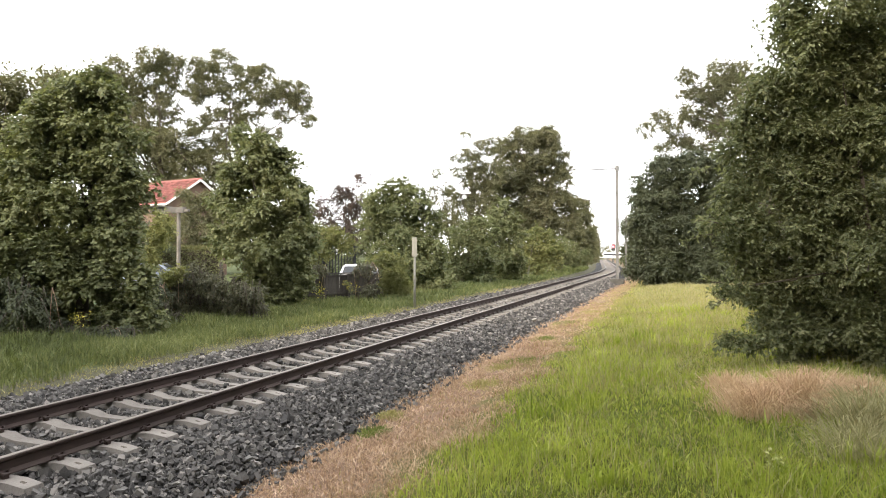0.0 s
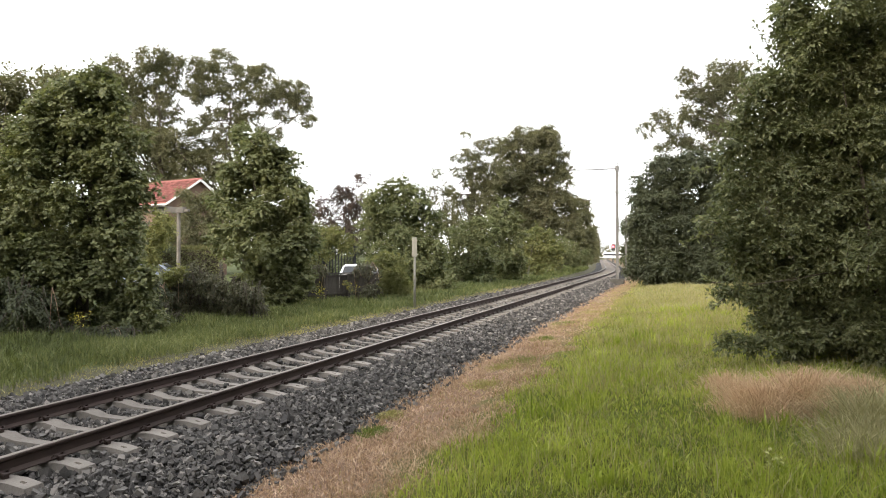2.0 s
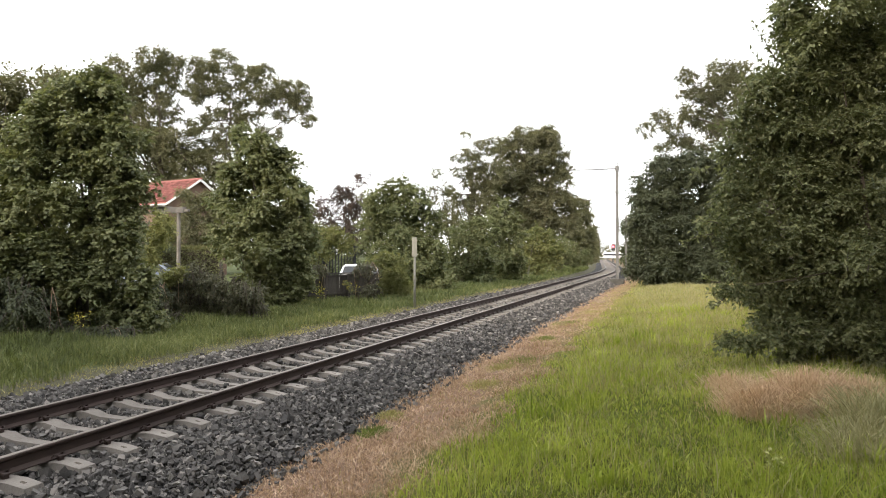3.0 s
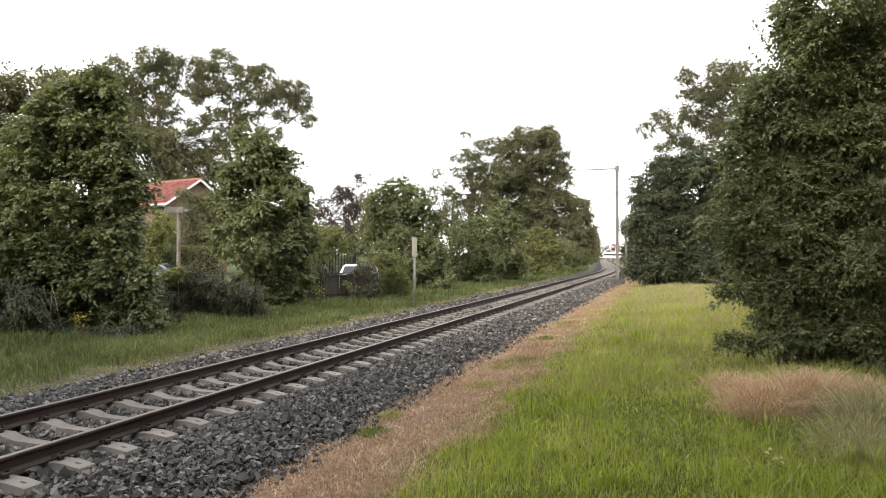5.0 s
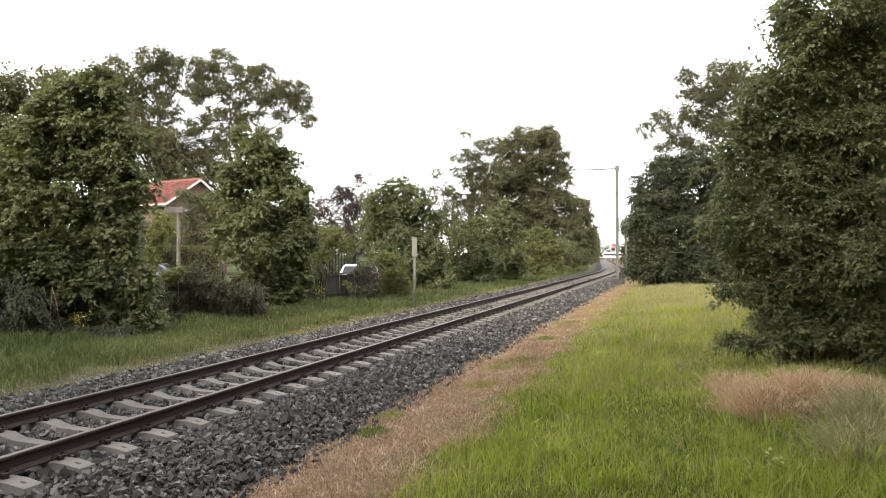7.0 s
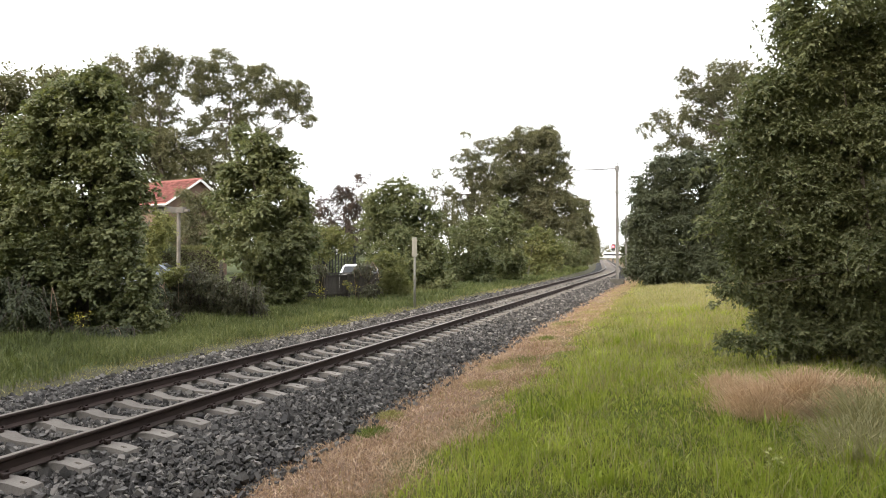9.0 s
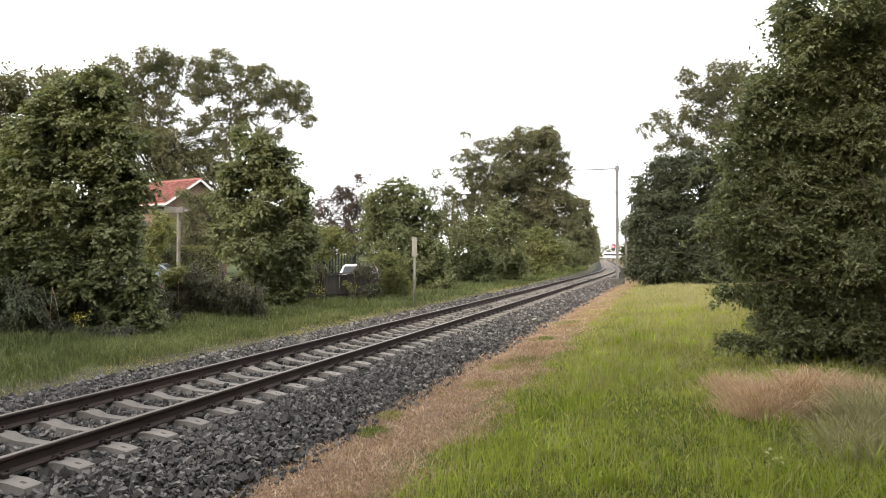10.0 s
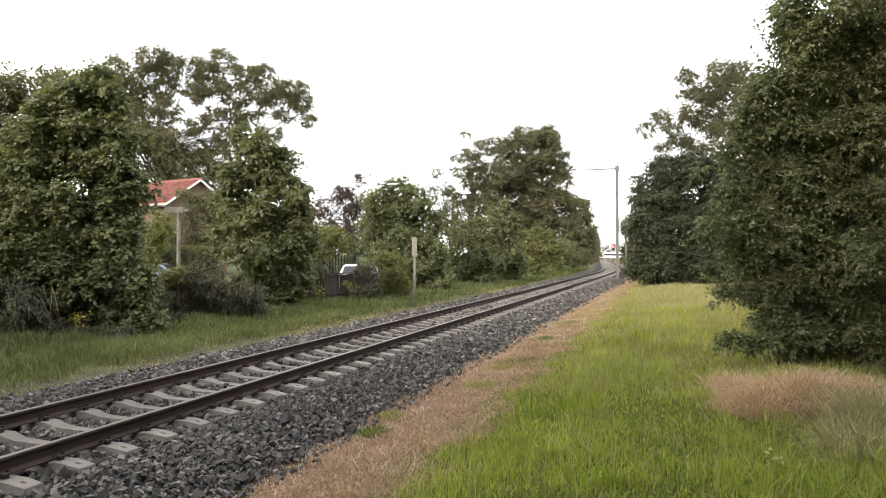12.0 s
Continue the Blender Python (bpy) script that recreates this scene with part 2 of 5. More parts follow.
def spray_leaves(rng, p, u, size, many, slim, droop, lobed):
    """Shoots that grow outward from p, leaves in two rows along each, spread to the light."""
    n = len(p)
    d = norm(u * [1, 1, 0.7] + rng.normal(size=(n, 3)) * 0.45 + np.array([0, 0, -droop * 0.6]))
    up = norm(np.array([0, 0, 0.9]) + 0.45 * u + rng.normal(size=(n, 3)) * 0.25)
    side = norm(np.cross(d, up))
    long = size * (0.42 * many) * rng.uniform(0.7, 1.2, (n, 1))
    rep = lambda a: np.repeat(a, many, 0)
    k = np.tile(np.arange(many), n)[:, None]
    f = (k + 0.5) / many
    at = rep(p) + rep(d) * rep(long) * (f - 0.35)
    at = at + rng.normal(size=at.shape) * size * 0.16 + np.array([0, 0, -1.0]) * droop * size * f * f
    sgn = np.where(k % 2 == 0, 1.0, -1.0) * np.where(k == many - 1, 0.15, 1.0)
    ax = norm(rep(d) * 0.75 + rep(side) * sgn * 0.85 + rng.normal(size=at.shape) * 0.28 + np.array([0, 0, -droop]))
    face = norm(rep(up) + rng.normal(size=at.shape) * 0.33)
    wd = norm(np.cross(ax, face))
    nr = np.cross(wd, ax)
    s = size * rng.uniform(0.6, 1.25, (n * many, 1))
    w = s * slim * 0.5
    if lobed:
        row = ((0, 0, 0), (0.28, 0.95, 0.1), (0.62, 0.72, 0.08), (1.0, 0, -0.06), (0.62, -0.72, 0.08), (0.28, -0.95, 0.1))
    else:
        row = ((0, 0, 0), (0.45, 0.95, 0.1), (1.0, 0, -0.05), (0.45, -0.95, 0.1))
    return np.stack([at + ax * s * a + wd * w * b + nr * s * c for a, b, c in row], 1)


def foliage(name, seed, blobs, leaves, size, mat, parent, spray=7, slim=0.6, droop=0.25, label="", lobed=False):
    rng = np.random.default_rng(seed)
    n = max(1, leaves // spray)
    p, u = crown_points(rng, blobs, n)
    ob = quads(name, spray_leaves(rng, p, u, size, spray, slim, droop, lobed), mat, parent)
    if label:
        ob["label"] = label
    return ob


def limbs(seed, base, top, blobs, r0, parent, many=9):
    """A tapered trunk and limbs that reach into the clumps; returns the trunk."""
    rng = np.random.default_rng(seed)
    b0, t0 = Vector(base), Vector(top)
    bm = bmesh.new()
    pts = [b0 + (t0 - b0) * k / 6 + Vector((rng.normal() * r0 * 0.5, rng.normal() * r0 * 0.5, 0)) * (0 < k < 6) for k in range(7)]
    pts[0] = pts[0] - Vector((0, 0, 0.1))
    tube(bm, pts, [r0 * (1.25 if k == 0 else 1 - 0.155 * k) for k in range(7)], 10)
    trunk = part("trunk", bm, BARK, parent, smooth=True)
    for k in rng.permutation(len(blobs))[:many]:
        goal = Vector(blobs[k][:3])
        s = pts[int(rng.integers(2, 6))]
        mid = s.lerp(goal, 0.55) + Vector((rng.normal(), rng.normal(), rng.normal() - 0.8)) * (goal - s).length * 0.14
        bm = bmesh.new()
        arc = [s * (1 - f) ** 2 + mid * 2 * f * (1 - f) + goal * f * f for f in (0, 0.25, 0.5, 0.75, 1)]
        tube(bm, arc, [r0 * 0.26, r0 * 0.19, r0 * 0.12, r0 * 0.07, r0 * 0.02], 6)
        part("limb", bm, BARK, parent, smooth=True)
    return trunk


SWAYING = []


def tree(name, label, seed, base, main, leaves, size, mat, trunk_r=0.25, many=8, per=14, spray=7, category="tree", group="", slim=0.6, low=0.22, high=0.42, droop=0.25, tier=0.8, lobed=False, sway=False):
    """A tree or tall shrub; main: ellipsoids (x, y, z, rx, ry, rz) in the world. sway: its boughs move, each on its own."""
    rng = np.random.default_rng(seed + 99)
    e = new(name)
    e.location = base
    tagged(e, label, category, group)
    bx, by, bz = base
    rel = [(x - bx, y - by, z - bz, rx, ry, rz) for x, y, z, rx, ry, rz in main]
    bl = clumps(rng, rel, per, low, high, tier)
    hi = max(rel, key=lambda m: m[2])
    limbs(seed, (0, 0, 0), (hi[0] * 0.75, hi[1] * 0.75, hi[2] * 0.86), bl, trunk_r, e, many)
    if not sway:
        foliage("crown", seed, bl, leaves, size, mat, e, spray, slim, droop, lobed=lobed)
        return e
    area = [m[3] * m[5] for m in rel]
    for k, m in enumerate(rel):
        mine = bl[k * (per + 1):(k + 1) * (per + 1)]
        px, py, pz = m[0] * 0.25, m[1] * 0.25, max(0.1, m[2] - m[5] * 0.8)
        mine = [(x - px, y - py, z - pz, a, b, c) for x, y, z, a, b, c in mine]
        bough = foliage("bough", seed * 31 + k, mine, int(leaves * area[k] / sum(area)), size, mat, e, spray, slim, droop, lobed=lobed)
        bough.location = (px, py, pz)
        tagged(bough, kind="stuff")
        SWAYING.append((bough, pose(px, py, pz)))
    return e


def blades(rng, x, y, z, height, width, lean, mat, name, parent=None):
    """Bent, pointed grass blades."""
    n = len(x)
    a = rng.uniform(0, 2 * np.pi, n)
    side = np.stack([np.cos(a), np.sin(a), np.zeros(n)], 1)
    b = rng.uniform(0, 2 * np.pi, n)
    tilt = np.stack([np.cos(b), np.sin(b), np.zeros(n)], 1) * (np.abs(rng.normal(size=n)) * lean)[:, None]
    h = (height * rng.uniform(0.5, 1.3, n))[:, None]
    w = (width * rng.uniform(0.6, 1.3, n))[:, None]
    p0 = np.stack([x, y, z - 0.01], 1)
    up = np.array([0, 0, 1.0])
    p1 = p0 + h * (0.5 * up + 0.2 * tilt)
    p2 = p0 + h * (0.95 * up * np.ones((n, 1)) + 0.85 * tilt)
    return quads(name, np.stack([p0, p1 + side * w, p2, p1 - side * w], 1), mat, parent)


# ---- the lie of the land: the track runs along +y, 6.57 m beside the camera, and swings left ----
def mid_x(y):
    t = np.maximum(0.0, np.asarray(y, float) - 62)
    return -6.565 - np.where(t < 44, t * t * 0.1 / 88, 2.2 + 0.1 * (t - 44))


RIGHT_O, RIGHT_Z = (-3.0, 0.0, 2.75, 3.9, 6.5, 12.0, 60.0), (0.0, 0.0, 0.0, 0.1, 0.33, 0.4, 0.4)


def ground_z(off):
    off = np.asarray(off, float)
    r = np.interp(off, RIGHT_O, RIGHT_Z)
    l = np.interp(off, (-60, -9, -4.0, -2.6, -2.2), (0.3, 0.25, 0.16, 0.12, 0.0))
    return np.where(off < 0, l, r)


def land(x, y):
    return ground_z(np.asarray(x, float) - mid_x(y))


def make_ground():
    offs = np.concatenate([[-1500, -700, -300, -120, -60, -30], np.linspace(-20, -5, 16), np.linspace(-4.5, 9, 55), [10, 12, 15, 20, 30, 60, 150, 400, 1500]])
    ys = np.concatenate([[-1500, -500, -150, -60], np.linspace(-30, 60, 121), np.linspace(63, 300, 60), [350, 450, 700, 1500]])
    O, Y = np.meshgrid(offs, ys)
    X = O + mid_x(np.minimum(Y, 500))
    rng = np.random.default_rng(3)
    near = (np.abs(O) < 20) & ((O > 3.2) | (O < -2.8))
    Z = ground_z(O) + rng.normal(size=O.shape) * 0.02 * near
    v = np.stack([X, Y, Z], -1).reshape(-1, 3)
    r, c = O.shape
    f = [(i * c + j, i * c + j + 1, (i + 1) * c + j + 1, (i + 1) * c + j) for i in range(r - 1) for j in range(c - 1)]
    ob = mesh_ob("ground", v, f, GROUND, None, smooth=True)
    a = ob.data.attributes.new("off", "FLOAT", "POINT")
    a.data.foreach_set("value", O.reshape(-1).astype(np.float32))
    tagged(ob, "grassy ground with a worn dry strip beside the railway", "ground", kind="structure")


def sweep(profile, ys, mat, name, parent, closed=True, smooth=False, taper=False):
    """A cross-section (offset, z) drawn along the track."""
    n = len(profile)
    v, f = [], []
    xs = mid_x(np.array(ys))
    for x, y in zip(xs, ys):
        k = 1.0 if not taper else float(np.interp(y, (50, 75), (1.0, 0.8)))
        v += [(x + o * k, y, z) for o, z in profile]
    m = n if closed else n - 1
    for i in range(len(ys) - 1):
        for k in range(m):
            a, b = i * n + k, i * n + (k + 1) % n
            f.append((a, b, b + n, a + n))
    return mesh_ob(name, v, f, mat, parent, smooth=smooth)


TOP = 0.40
YS = list(np.arange(-12, 62, 2.0)) + list(np.arange(62, 270, 3.0))


def make_track():
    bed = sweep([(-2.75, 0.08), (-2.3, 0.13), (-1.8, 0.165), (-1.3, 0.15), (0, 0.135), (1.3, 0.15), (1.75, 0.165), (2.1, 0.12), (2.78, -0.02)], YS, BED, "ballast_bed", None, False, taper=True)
    tagged(bed, "grey crushed stone ballast bed under the railway track", "ballast", kind="structure")
    tr = new("railway_track")
    tagged(tr, "single railway track of rusty rails on pale concrete sleepers", "railway track")
    half = 0.753
    prof = [(-0.07, 0), (-0.07, 0.012), (-0.012, 0.035), (-0.009, 0.115), (-0.034, 0.128), (-0.036, 0.148), (-0.028, 0.157),
            (0.028, 0.157), (0.036, 0.148), (0.034, 0.128), (0.009, 0.115), (0.012, 0.035), (0.07, 0.012), (0.07, 0)]
    for s in (-half, half):
        rail = sweep([(s + o, TOP - 0.157 + z) for o, z in prof], YS, RUST, "rail", tr)
        sweep([(s - 0.03, TOP - 0.003), (s - 0.03, TOP + 0.002), (s + 0.03, TOP + 0.002), (s + 0.03, TOP - 0.003)], YS, RUNNING, "running_band", rail).data
    # one sleeper: high seats under the rails, waisted in the middle
    xs = [-1.26, -1.2, -1.0, -0.55, -0.35, 0.0, 0.35, 0.55, 1.0, 1.2, 1.26]
    zs = [0.05, 0.205, 0.235, 0.238, 0.19, 0.178, 0.19, 0.238, 0.235, 0.205, 0.05]
    ws = [0.12, 0.125, 0.13, 0.13, 0.11, 0.1, 0.11, 0.13, 0.13, 0.125, 0.12]
    v, f = [], []
    for x, z, w in zip(xs, zs, ws):
        v += [(x, -w - 0.02, 0.0), (x, -w + 0.03, z), (x, w - 0.03, z), (x, w + 0.02, 0.0)]
    for i in range(len(xs) - 1):
        for k in range(4):
            a, b = i * 4 + k, i * 4 + (k + 1) % 4
            f.append((a, b, b + 4, a + 4))
    f += [(3, 2, 1, 0), tuple(len(v) - 4 + k for k in range(4))]
    sl = mesh_ob("sleeper", v, f, CONCRETE, tr)
    # a sprung clip: a bent bar and its shoulder
    bm = bmesh.new()
    tube(bm, [(0.0, -0.05, 0.03), (0.04, -0.055, 0.06), (0.07, -0.03, 0.035), (0.075, 0.03, 0.035), (0.04, 0.055, 0.06), (0.0, 0.05, 0.03)], [0.012] * 6, 6)
    box(bm, 0.03, 0.08, -0.03, 0.03, -0.01, 0.045, 0.006)
    clip = bpy.data.meshes.new("rail_clip")
    bm.to_mesh(clip)
    bm.free()
    clip.materials.append(RUST)
    # a thin dark plate laid on the sleeper stands for a shaded lifting hole
    bm = bmesh.new()
    box(bm, -0.03, 0.03, -0.016, 0.016, -0.01, 0.002, 0.001)
    recess_shade = bpy.data.meshes.new("recess_shade")
    bm.to_mesh(recess_shade)
    bm.free()
    recess_shade.materials.append(BARK)
    first = 1.15
    many = 0
    y = first - 0.6 * 10
    rest_v, rest_f = [], []
    k = 0
    while y < 262:
        x = float(mid_x(y))
        turn = math.atan2(float(mid_x(y + 1) - mid_x(y)), 1.0)
        m = Matrix.Translation((x, y, 0)) @ Matrix.Rotation(-turn, 4, "Z")
        if y < 80:
            o = sl if k == 0 else sl.copy()
            if k:
                scene.collection.objects.link(o)
            o.matrix_basis = m
            if 0 < y < 42:
                for s in (-1.08, 1.08):
                    c = new("recess_shade", recess_shade)
                    c.parent = o
                    c.location = (s, 0, 0.2235)
                    c.rotation_euler = (0, 0.15 if s > 0 else -0.15, 0)
                for s in (-half, half):
                    for d in (-1, 1):
                        c = new("rail_clip", clip)
                        c.parent = o
                        c.matrix_basis = Matrix.Translation((s + d * 0.055, 0, 0.238)) @ Matrix.Rotation(0 if d > 0 else math.pi, 4, "Z")
        else:
            n = len(rest_v)
            rest_v += [m @ Vector(q) for q in v]
            rest_f += [tuple(n + i for i in face) for face in f]
        y += 0.6
        k += 1
    tagged(mesh_ob("sleepers", rest_v, rest_f, CONCRETE, tr), kind="stuff")


def make_ballast():
    """Crushed stones, thick near the camera and thinning out along the line."""
    rng = np.random.default_rng(11)
    # faces of a stone are cut down: a lean hull of 8 corners
    cube = np.array([[x, y, z] for x in (-1, 1) for y in (-1, 1) for z in (-1, 1)], float)
    cf = np.array([[0, 1, 3, 2], [4, 6, 7, 5], [0, 4, 5, 1], [2, 3, 7, 6], [0, 2, 6, 4], [1, 5, 7, 3]])
    spots = []
    for y0, y1, dens, size in ((-6, 2.5, 100, 0.03), (2.5, 11, 700, 0.0245), (11, 19, 400, 0.027), (19, 31, 190, 0.03), (31, 62, 70, 0.034)):
        n = int((y1 - y0) * 5.8 * dens)
        off = rng.uniform(-2.75, 3.0, n)
        y = rng.uniform(y0, y1, n)
        z = np.interp(off, (-2.75, -2.3, -1.8, -1.3, 0, 1.3, 1.75, 2.1, 2.78), (0.08, 0.13, 0.165, 0.15, 0.135, 0.15, 0.165, 0.12, -0.02)) + 0.005
        ph = np.abs(((y - 1.15) / 0.6 + 0.5) % 1.0 - 0.5) * 0.6
        ok = ~((np.abs(off) < np.where(rng.random(n) < 0.8, 1.28, 1.18)) & (ph < 0.155)) & (np.abs(np.abs(off) - 0.753) > 0.08)
        ok &= ~((off > 2.5) & (rng.random(n) < np.interp(off, (2.5, 2.75, 3.0), (0.2, 0.7, 0.99))))
        ok &= ~((off < -2.7) & (rng.random(n) < 0.75))
        z = np.where(np.abs(off) > 2.6, np.maximum(z, ground_z(off)), z)
        spots.append((off[ok], y[ok], z[ok], np.full(ok.sum(), size)))
    off, y, z, size = (np.concatenate(a) for a in zip(*spots))
    n = len(off)
    c = cube[None] * rng.uniform(0.35, 1.0, (n, 8, 3)) * rng.uniform(0.65, 1.3, (n, 1, 3))
    q = rng.normal(size=(n, 4))
    q /= np.linalg.norm(q, axis=1, keepdims=True)
    w, a, b, d = q.T
    R = np.stack([1 - 2 * (b * b + d * d), 2 * (a * b - d * w), 2 * (a * d + b * w), 2 * (a * b + d * w), 1 - 2 * (a * a + d * d), 2 * (b * d - a * w),
                  2 * (a * d - b * w), 2 * (b * d + a * w), 1 - 2 * (a * a + b * b)], 1).reshape(n, 3, 3)
    s = size * np.exp(rng.normal(size=n) * 0.28)
    v = np.einsum("nij,nkj->nki", R, c) * s[:, None, None]
    v += np.stack([off + mid_x(y), y, z + s * rng.uniform(-0.5, 1.3, n)], 1)[:, None]
    me = bpy.data.meshes.new("ballast_stones")
    me.vertices.add(n * 8)
    me.vertices.foreach_set("co", v.astype(np.float32).reshape(-1))
    idx = (cf.reshape(-1)[None] + 8 * np.arange(n)[:, None]).reshape(-1)
    me.loops.add(n * 24)
    me.loops.foreach_set("vertex_index", idx.astype(np.int32))
    me.polygons.add(n * 6)
    me.polygons.foreach_set("loop_start", np.arange(0, n * 24, 4, dtype=np.int32))
    me.polygons.foreach_set("use_smooth", np.zeros(n * 6, dtype=bool))
    me.materials.append(STONE)
    me.update()
    ob = new("ballast_stones", me)
    tagged(ob, "loose grey crushed stones heaped round the sleepers", "ballast", kind="stuff")


make_ground()
make_track()
make_ballast()


# ---- grass ----
def drift(o, y):
    """Slow wandering between -1 and 1 over the land, for patches of growth."""
    return (np.sin(o * 1.3 + y * 0.55 + 0.8) * np.sin(y * 0.83 - o * 0.7 + 2) + 0.6 * np.sin(o * 3.1 - y * 1.7) * np.sin(y * 2.3 + o * 1.9 + 1)) / 1.6


def field(name, label, seed, o0, o1, bands, height, width, lean, mat, edge=0.0, where=0.0, tufty=0):
    """Blades over a strip of land. where: grow in the patches above (+) or below (-) it alone; tufty: blades to a tuft."""
    rng = np.random.default_rng(seed)
    xs, ys, hs, ws = [], [], [], []
    for y0, y1, dens, grow in bands:
        n = int((o1 - o0) * (y1 - y0) * dens)
        o, y = rng.uniform(o0, o1, n), rng.uniform(y0, y1, n)
        tall = np.ones(n)
        if tufty:
            m = n // tufty
            pick = rng.integers(0, m, n)
            o, y = o[:m][pick] + rng.normal(size=n) * 0.045, y[:m][pick] + rng.normal(size=n) * 0.045
            tall = rng.uniform(0.6, 1.3, m)[pick]
        ok = np.ones(n, bool)
        if edge:
            keep = (np.sin(y * 1.7) * 0.3 + np.sin(y * 4.1 + 1) * 0.25 + rng.normal(size=n) * 0.25) * edge
            ok &= (o > o0 + 0.3 * edge + keep) & (o < o1 - 0.3 * edge + keep)
        p = drift(o, y)
        if where:
            ok &= (p + rng.normal(size=n) * 0.12) * np.sign(where) > abs(where) - 0.5
        h = height * tall * (0.85 + 0.4 * p)
        o, y, h = o[ok], y[ok], h[ok]
        xs.append(o + mid_x(y)), ys.append(y), hs.append(h), ws.append(np.full(len(o), width * grow))
    x, y, h, w = (np.concatenate(a) for a in (xs, ys, hs, ws))
    ob = blades(rng, x, y, land(x, y), h, w, lean, mat, name)
    return tagged(ob, label, "grass", kind="stuff")


field("lawn_grass", "bright green unmown grass on the trackside bank", 21, 4.2, 13.5,
      ((-5, 2.5, 60, 1.5), (2.5, 8, 800, 1.2), (8, 14, 560, 1.6), (14, 24, 330, 2.1), (24, 45, 130, 3), (45, 70, 50, 3.2)), 0.12, 0.005, 0.7, GRASS, 1.0)
field("deep_green_grass", "darker green grass in patches on the bank", 27, 4.45, 13.5,
      ((2.5, 8, 900, 1.2), (8, 14, 560, 1.6), (14, 24, 300, 2.2), (24, 45, 90, 3)), 0.12, 0.005, 0.8, GRASS_DEEP, 0.8, -0.55)
field("grass_tufts", "upright tufts of lush green grass on the bank", 28, 4.65, 13.0,
      ((2.5, 8, 330, 1.3), (8, 14, 260, 1.7), (14, 26, 130, 2.3)), 0.24, 0.0055, 0.55, GRASS, 0.6, 0.4, 26)
field("olive_grass", "olive and brownish seeding grass on the far bank", 29, 4.2, 13.5,
      ((5, 10, 130, 1.0), (10, 20, 200, 1.6), (20, 34, 190, 2.2), (34, 60, 80, 3.2)), 0.2, 0.004, 0.7, GRASS_OLIVE, 0.9)
field("strip_grass", "thin yellowish grass invading the dry strip", 25, 3.0, 4.7,
      ((-4, 8, 30, 1), (8, 20, 60, 1.5), (20, 35, 120, 2), (35, 60, 60, 2.5)), 0.1, 0.0045, 0.8, GRASS_OLIVE, 0.6)
field("seeding_grass", "pale seeding stalks standing in the green grass", 22, 4.5, 13.5,
      ((2.5, 10, 30, 1.2), (10, 24, 70, 1.7), (24, 60, 60, 3)), 0.3, 0.003, 0.5, PALE, 1.0)
field("dry_grass", "flattened reddish brown dry grass beside the ballast", 23, 2.4, 4.6,
      ((-5, 2, 150, 1), (2, 8, 1500, 1.3), (8, 16, 1000, 1.6), (16, 30, 330, 2.4), (30, 60, 50, 4)), 0.085, 0.0042, 1.5, STRAW, 0.7)
field("verge_grass", "lush green verge grass between ballast and shrubs", 24, -9.0, -3.1,
      ((-8, 2, 50, 2), (2, 16, 330, 2.0), (16, 30, 220, 2.6), (30, 60, 90, 4), (60, 110, 25, 8)), 0.3, 0.006, 0.6, GRASS_SHADE, 0.9)
field("verge_edge_grass", "short bleached grass at the foot of the ballast", 26, -4.0, -2.5,
      ((2, 16, 230, 1.3), (16, 32, 150, 2), (32, 60, 60, 4)), 0.07, 0.005, 1.1, GRASS_OLIVE, 0.4)


# ---- trees and shrubs ----
tree("maple_shrub", "tall dense green field maple beside the verge", 1, (-14.40, 14.20, 0.20), [
    (-14.08, 14.24, 6.75, 0.38, 0.36, 0.43),
    (-14.53, 14.37, 6.37, 0.59, 0.56, 0.59),
    (-13.70, 14.30, 5.94, 0.52, 0.49, 0.72),
    (-13.65, 14.50, 6.48, 0.23, 0.22, 0.35),
    (-14.60, 13.90, 5.99, 0.79, 0.75, 0.86),
    (-13.53, 14.37, 4.93, 0.69, 0.66, 0.87),
    (-14.81, 14.45, 5.00, 1.04, 0.99, 0.96),
    (-15.33, 13.72, 4.99, 0.86, 0.82, 1.08),
    (-13.39, 14.61, 3.93, 0.67, 0.64, 0.80),
    (-14.36, 14.20, 3.85, 1.09, 1.03, 0.87),
    (-15.59, 13.78, 3.70, 1.09, 1.03, 1.09),
    (-16.45, 13.54, 4.00, 0.73, 0.69, 1.60),
    (-13.40, 14.37, 2.90, 0.75, 0.71, 0.65),
    (-14.72, 14.37, 2.69, 1.11, 1.00, 0.81),
    (-15.49, 13.53, 2.39, 1.07, 1.02, 0.86),
    (-13.52, 14.36, 2.03, 0.72, 0.69, 0.65),
    (-14.36, 13.84, 1.61, 1.07, 0.88, 0.71),
    (-15.61, 13.63, 1.24, 1.08, 0.98, 0.79),
    (-13.45, 14.48, 1.09, 0.73, 0.69, 0.65),
    (-14.77, 14.42, 0.55, 1.11, 0.69, 0.56),
    (-16.66, 13.39, 2.11, 0.87, 0.83, 1.30),
    (-12.50, 14.21, 1.48, 0.35, 0.33, 0.49),
    (-12.57, 14.29, 0.63, 0.45, 0.43, 0.37)],
     105000, 0.096, LEAF_MAPLE, 0.16, slim=0.95, per=16, low=0.24, high=0.42, sway=True, tier=0.6, lobed=True, category="tree")
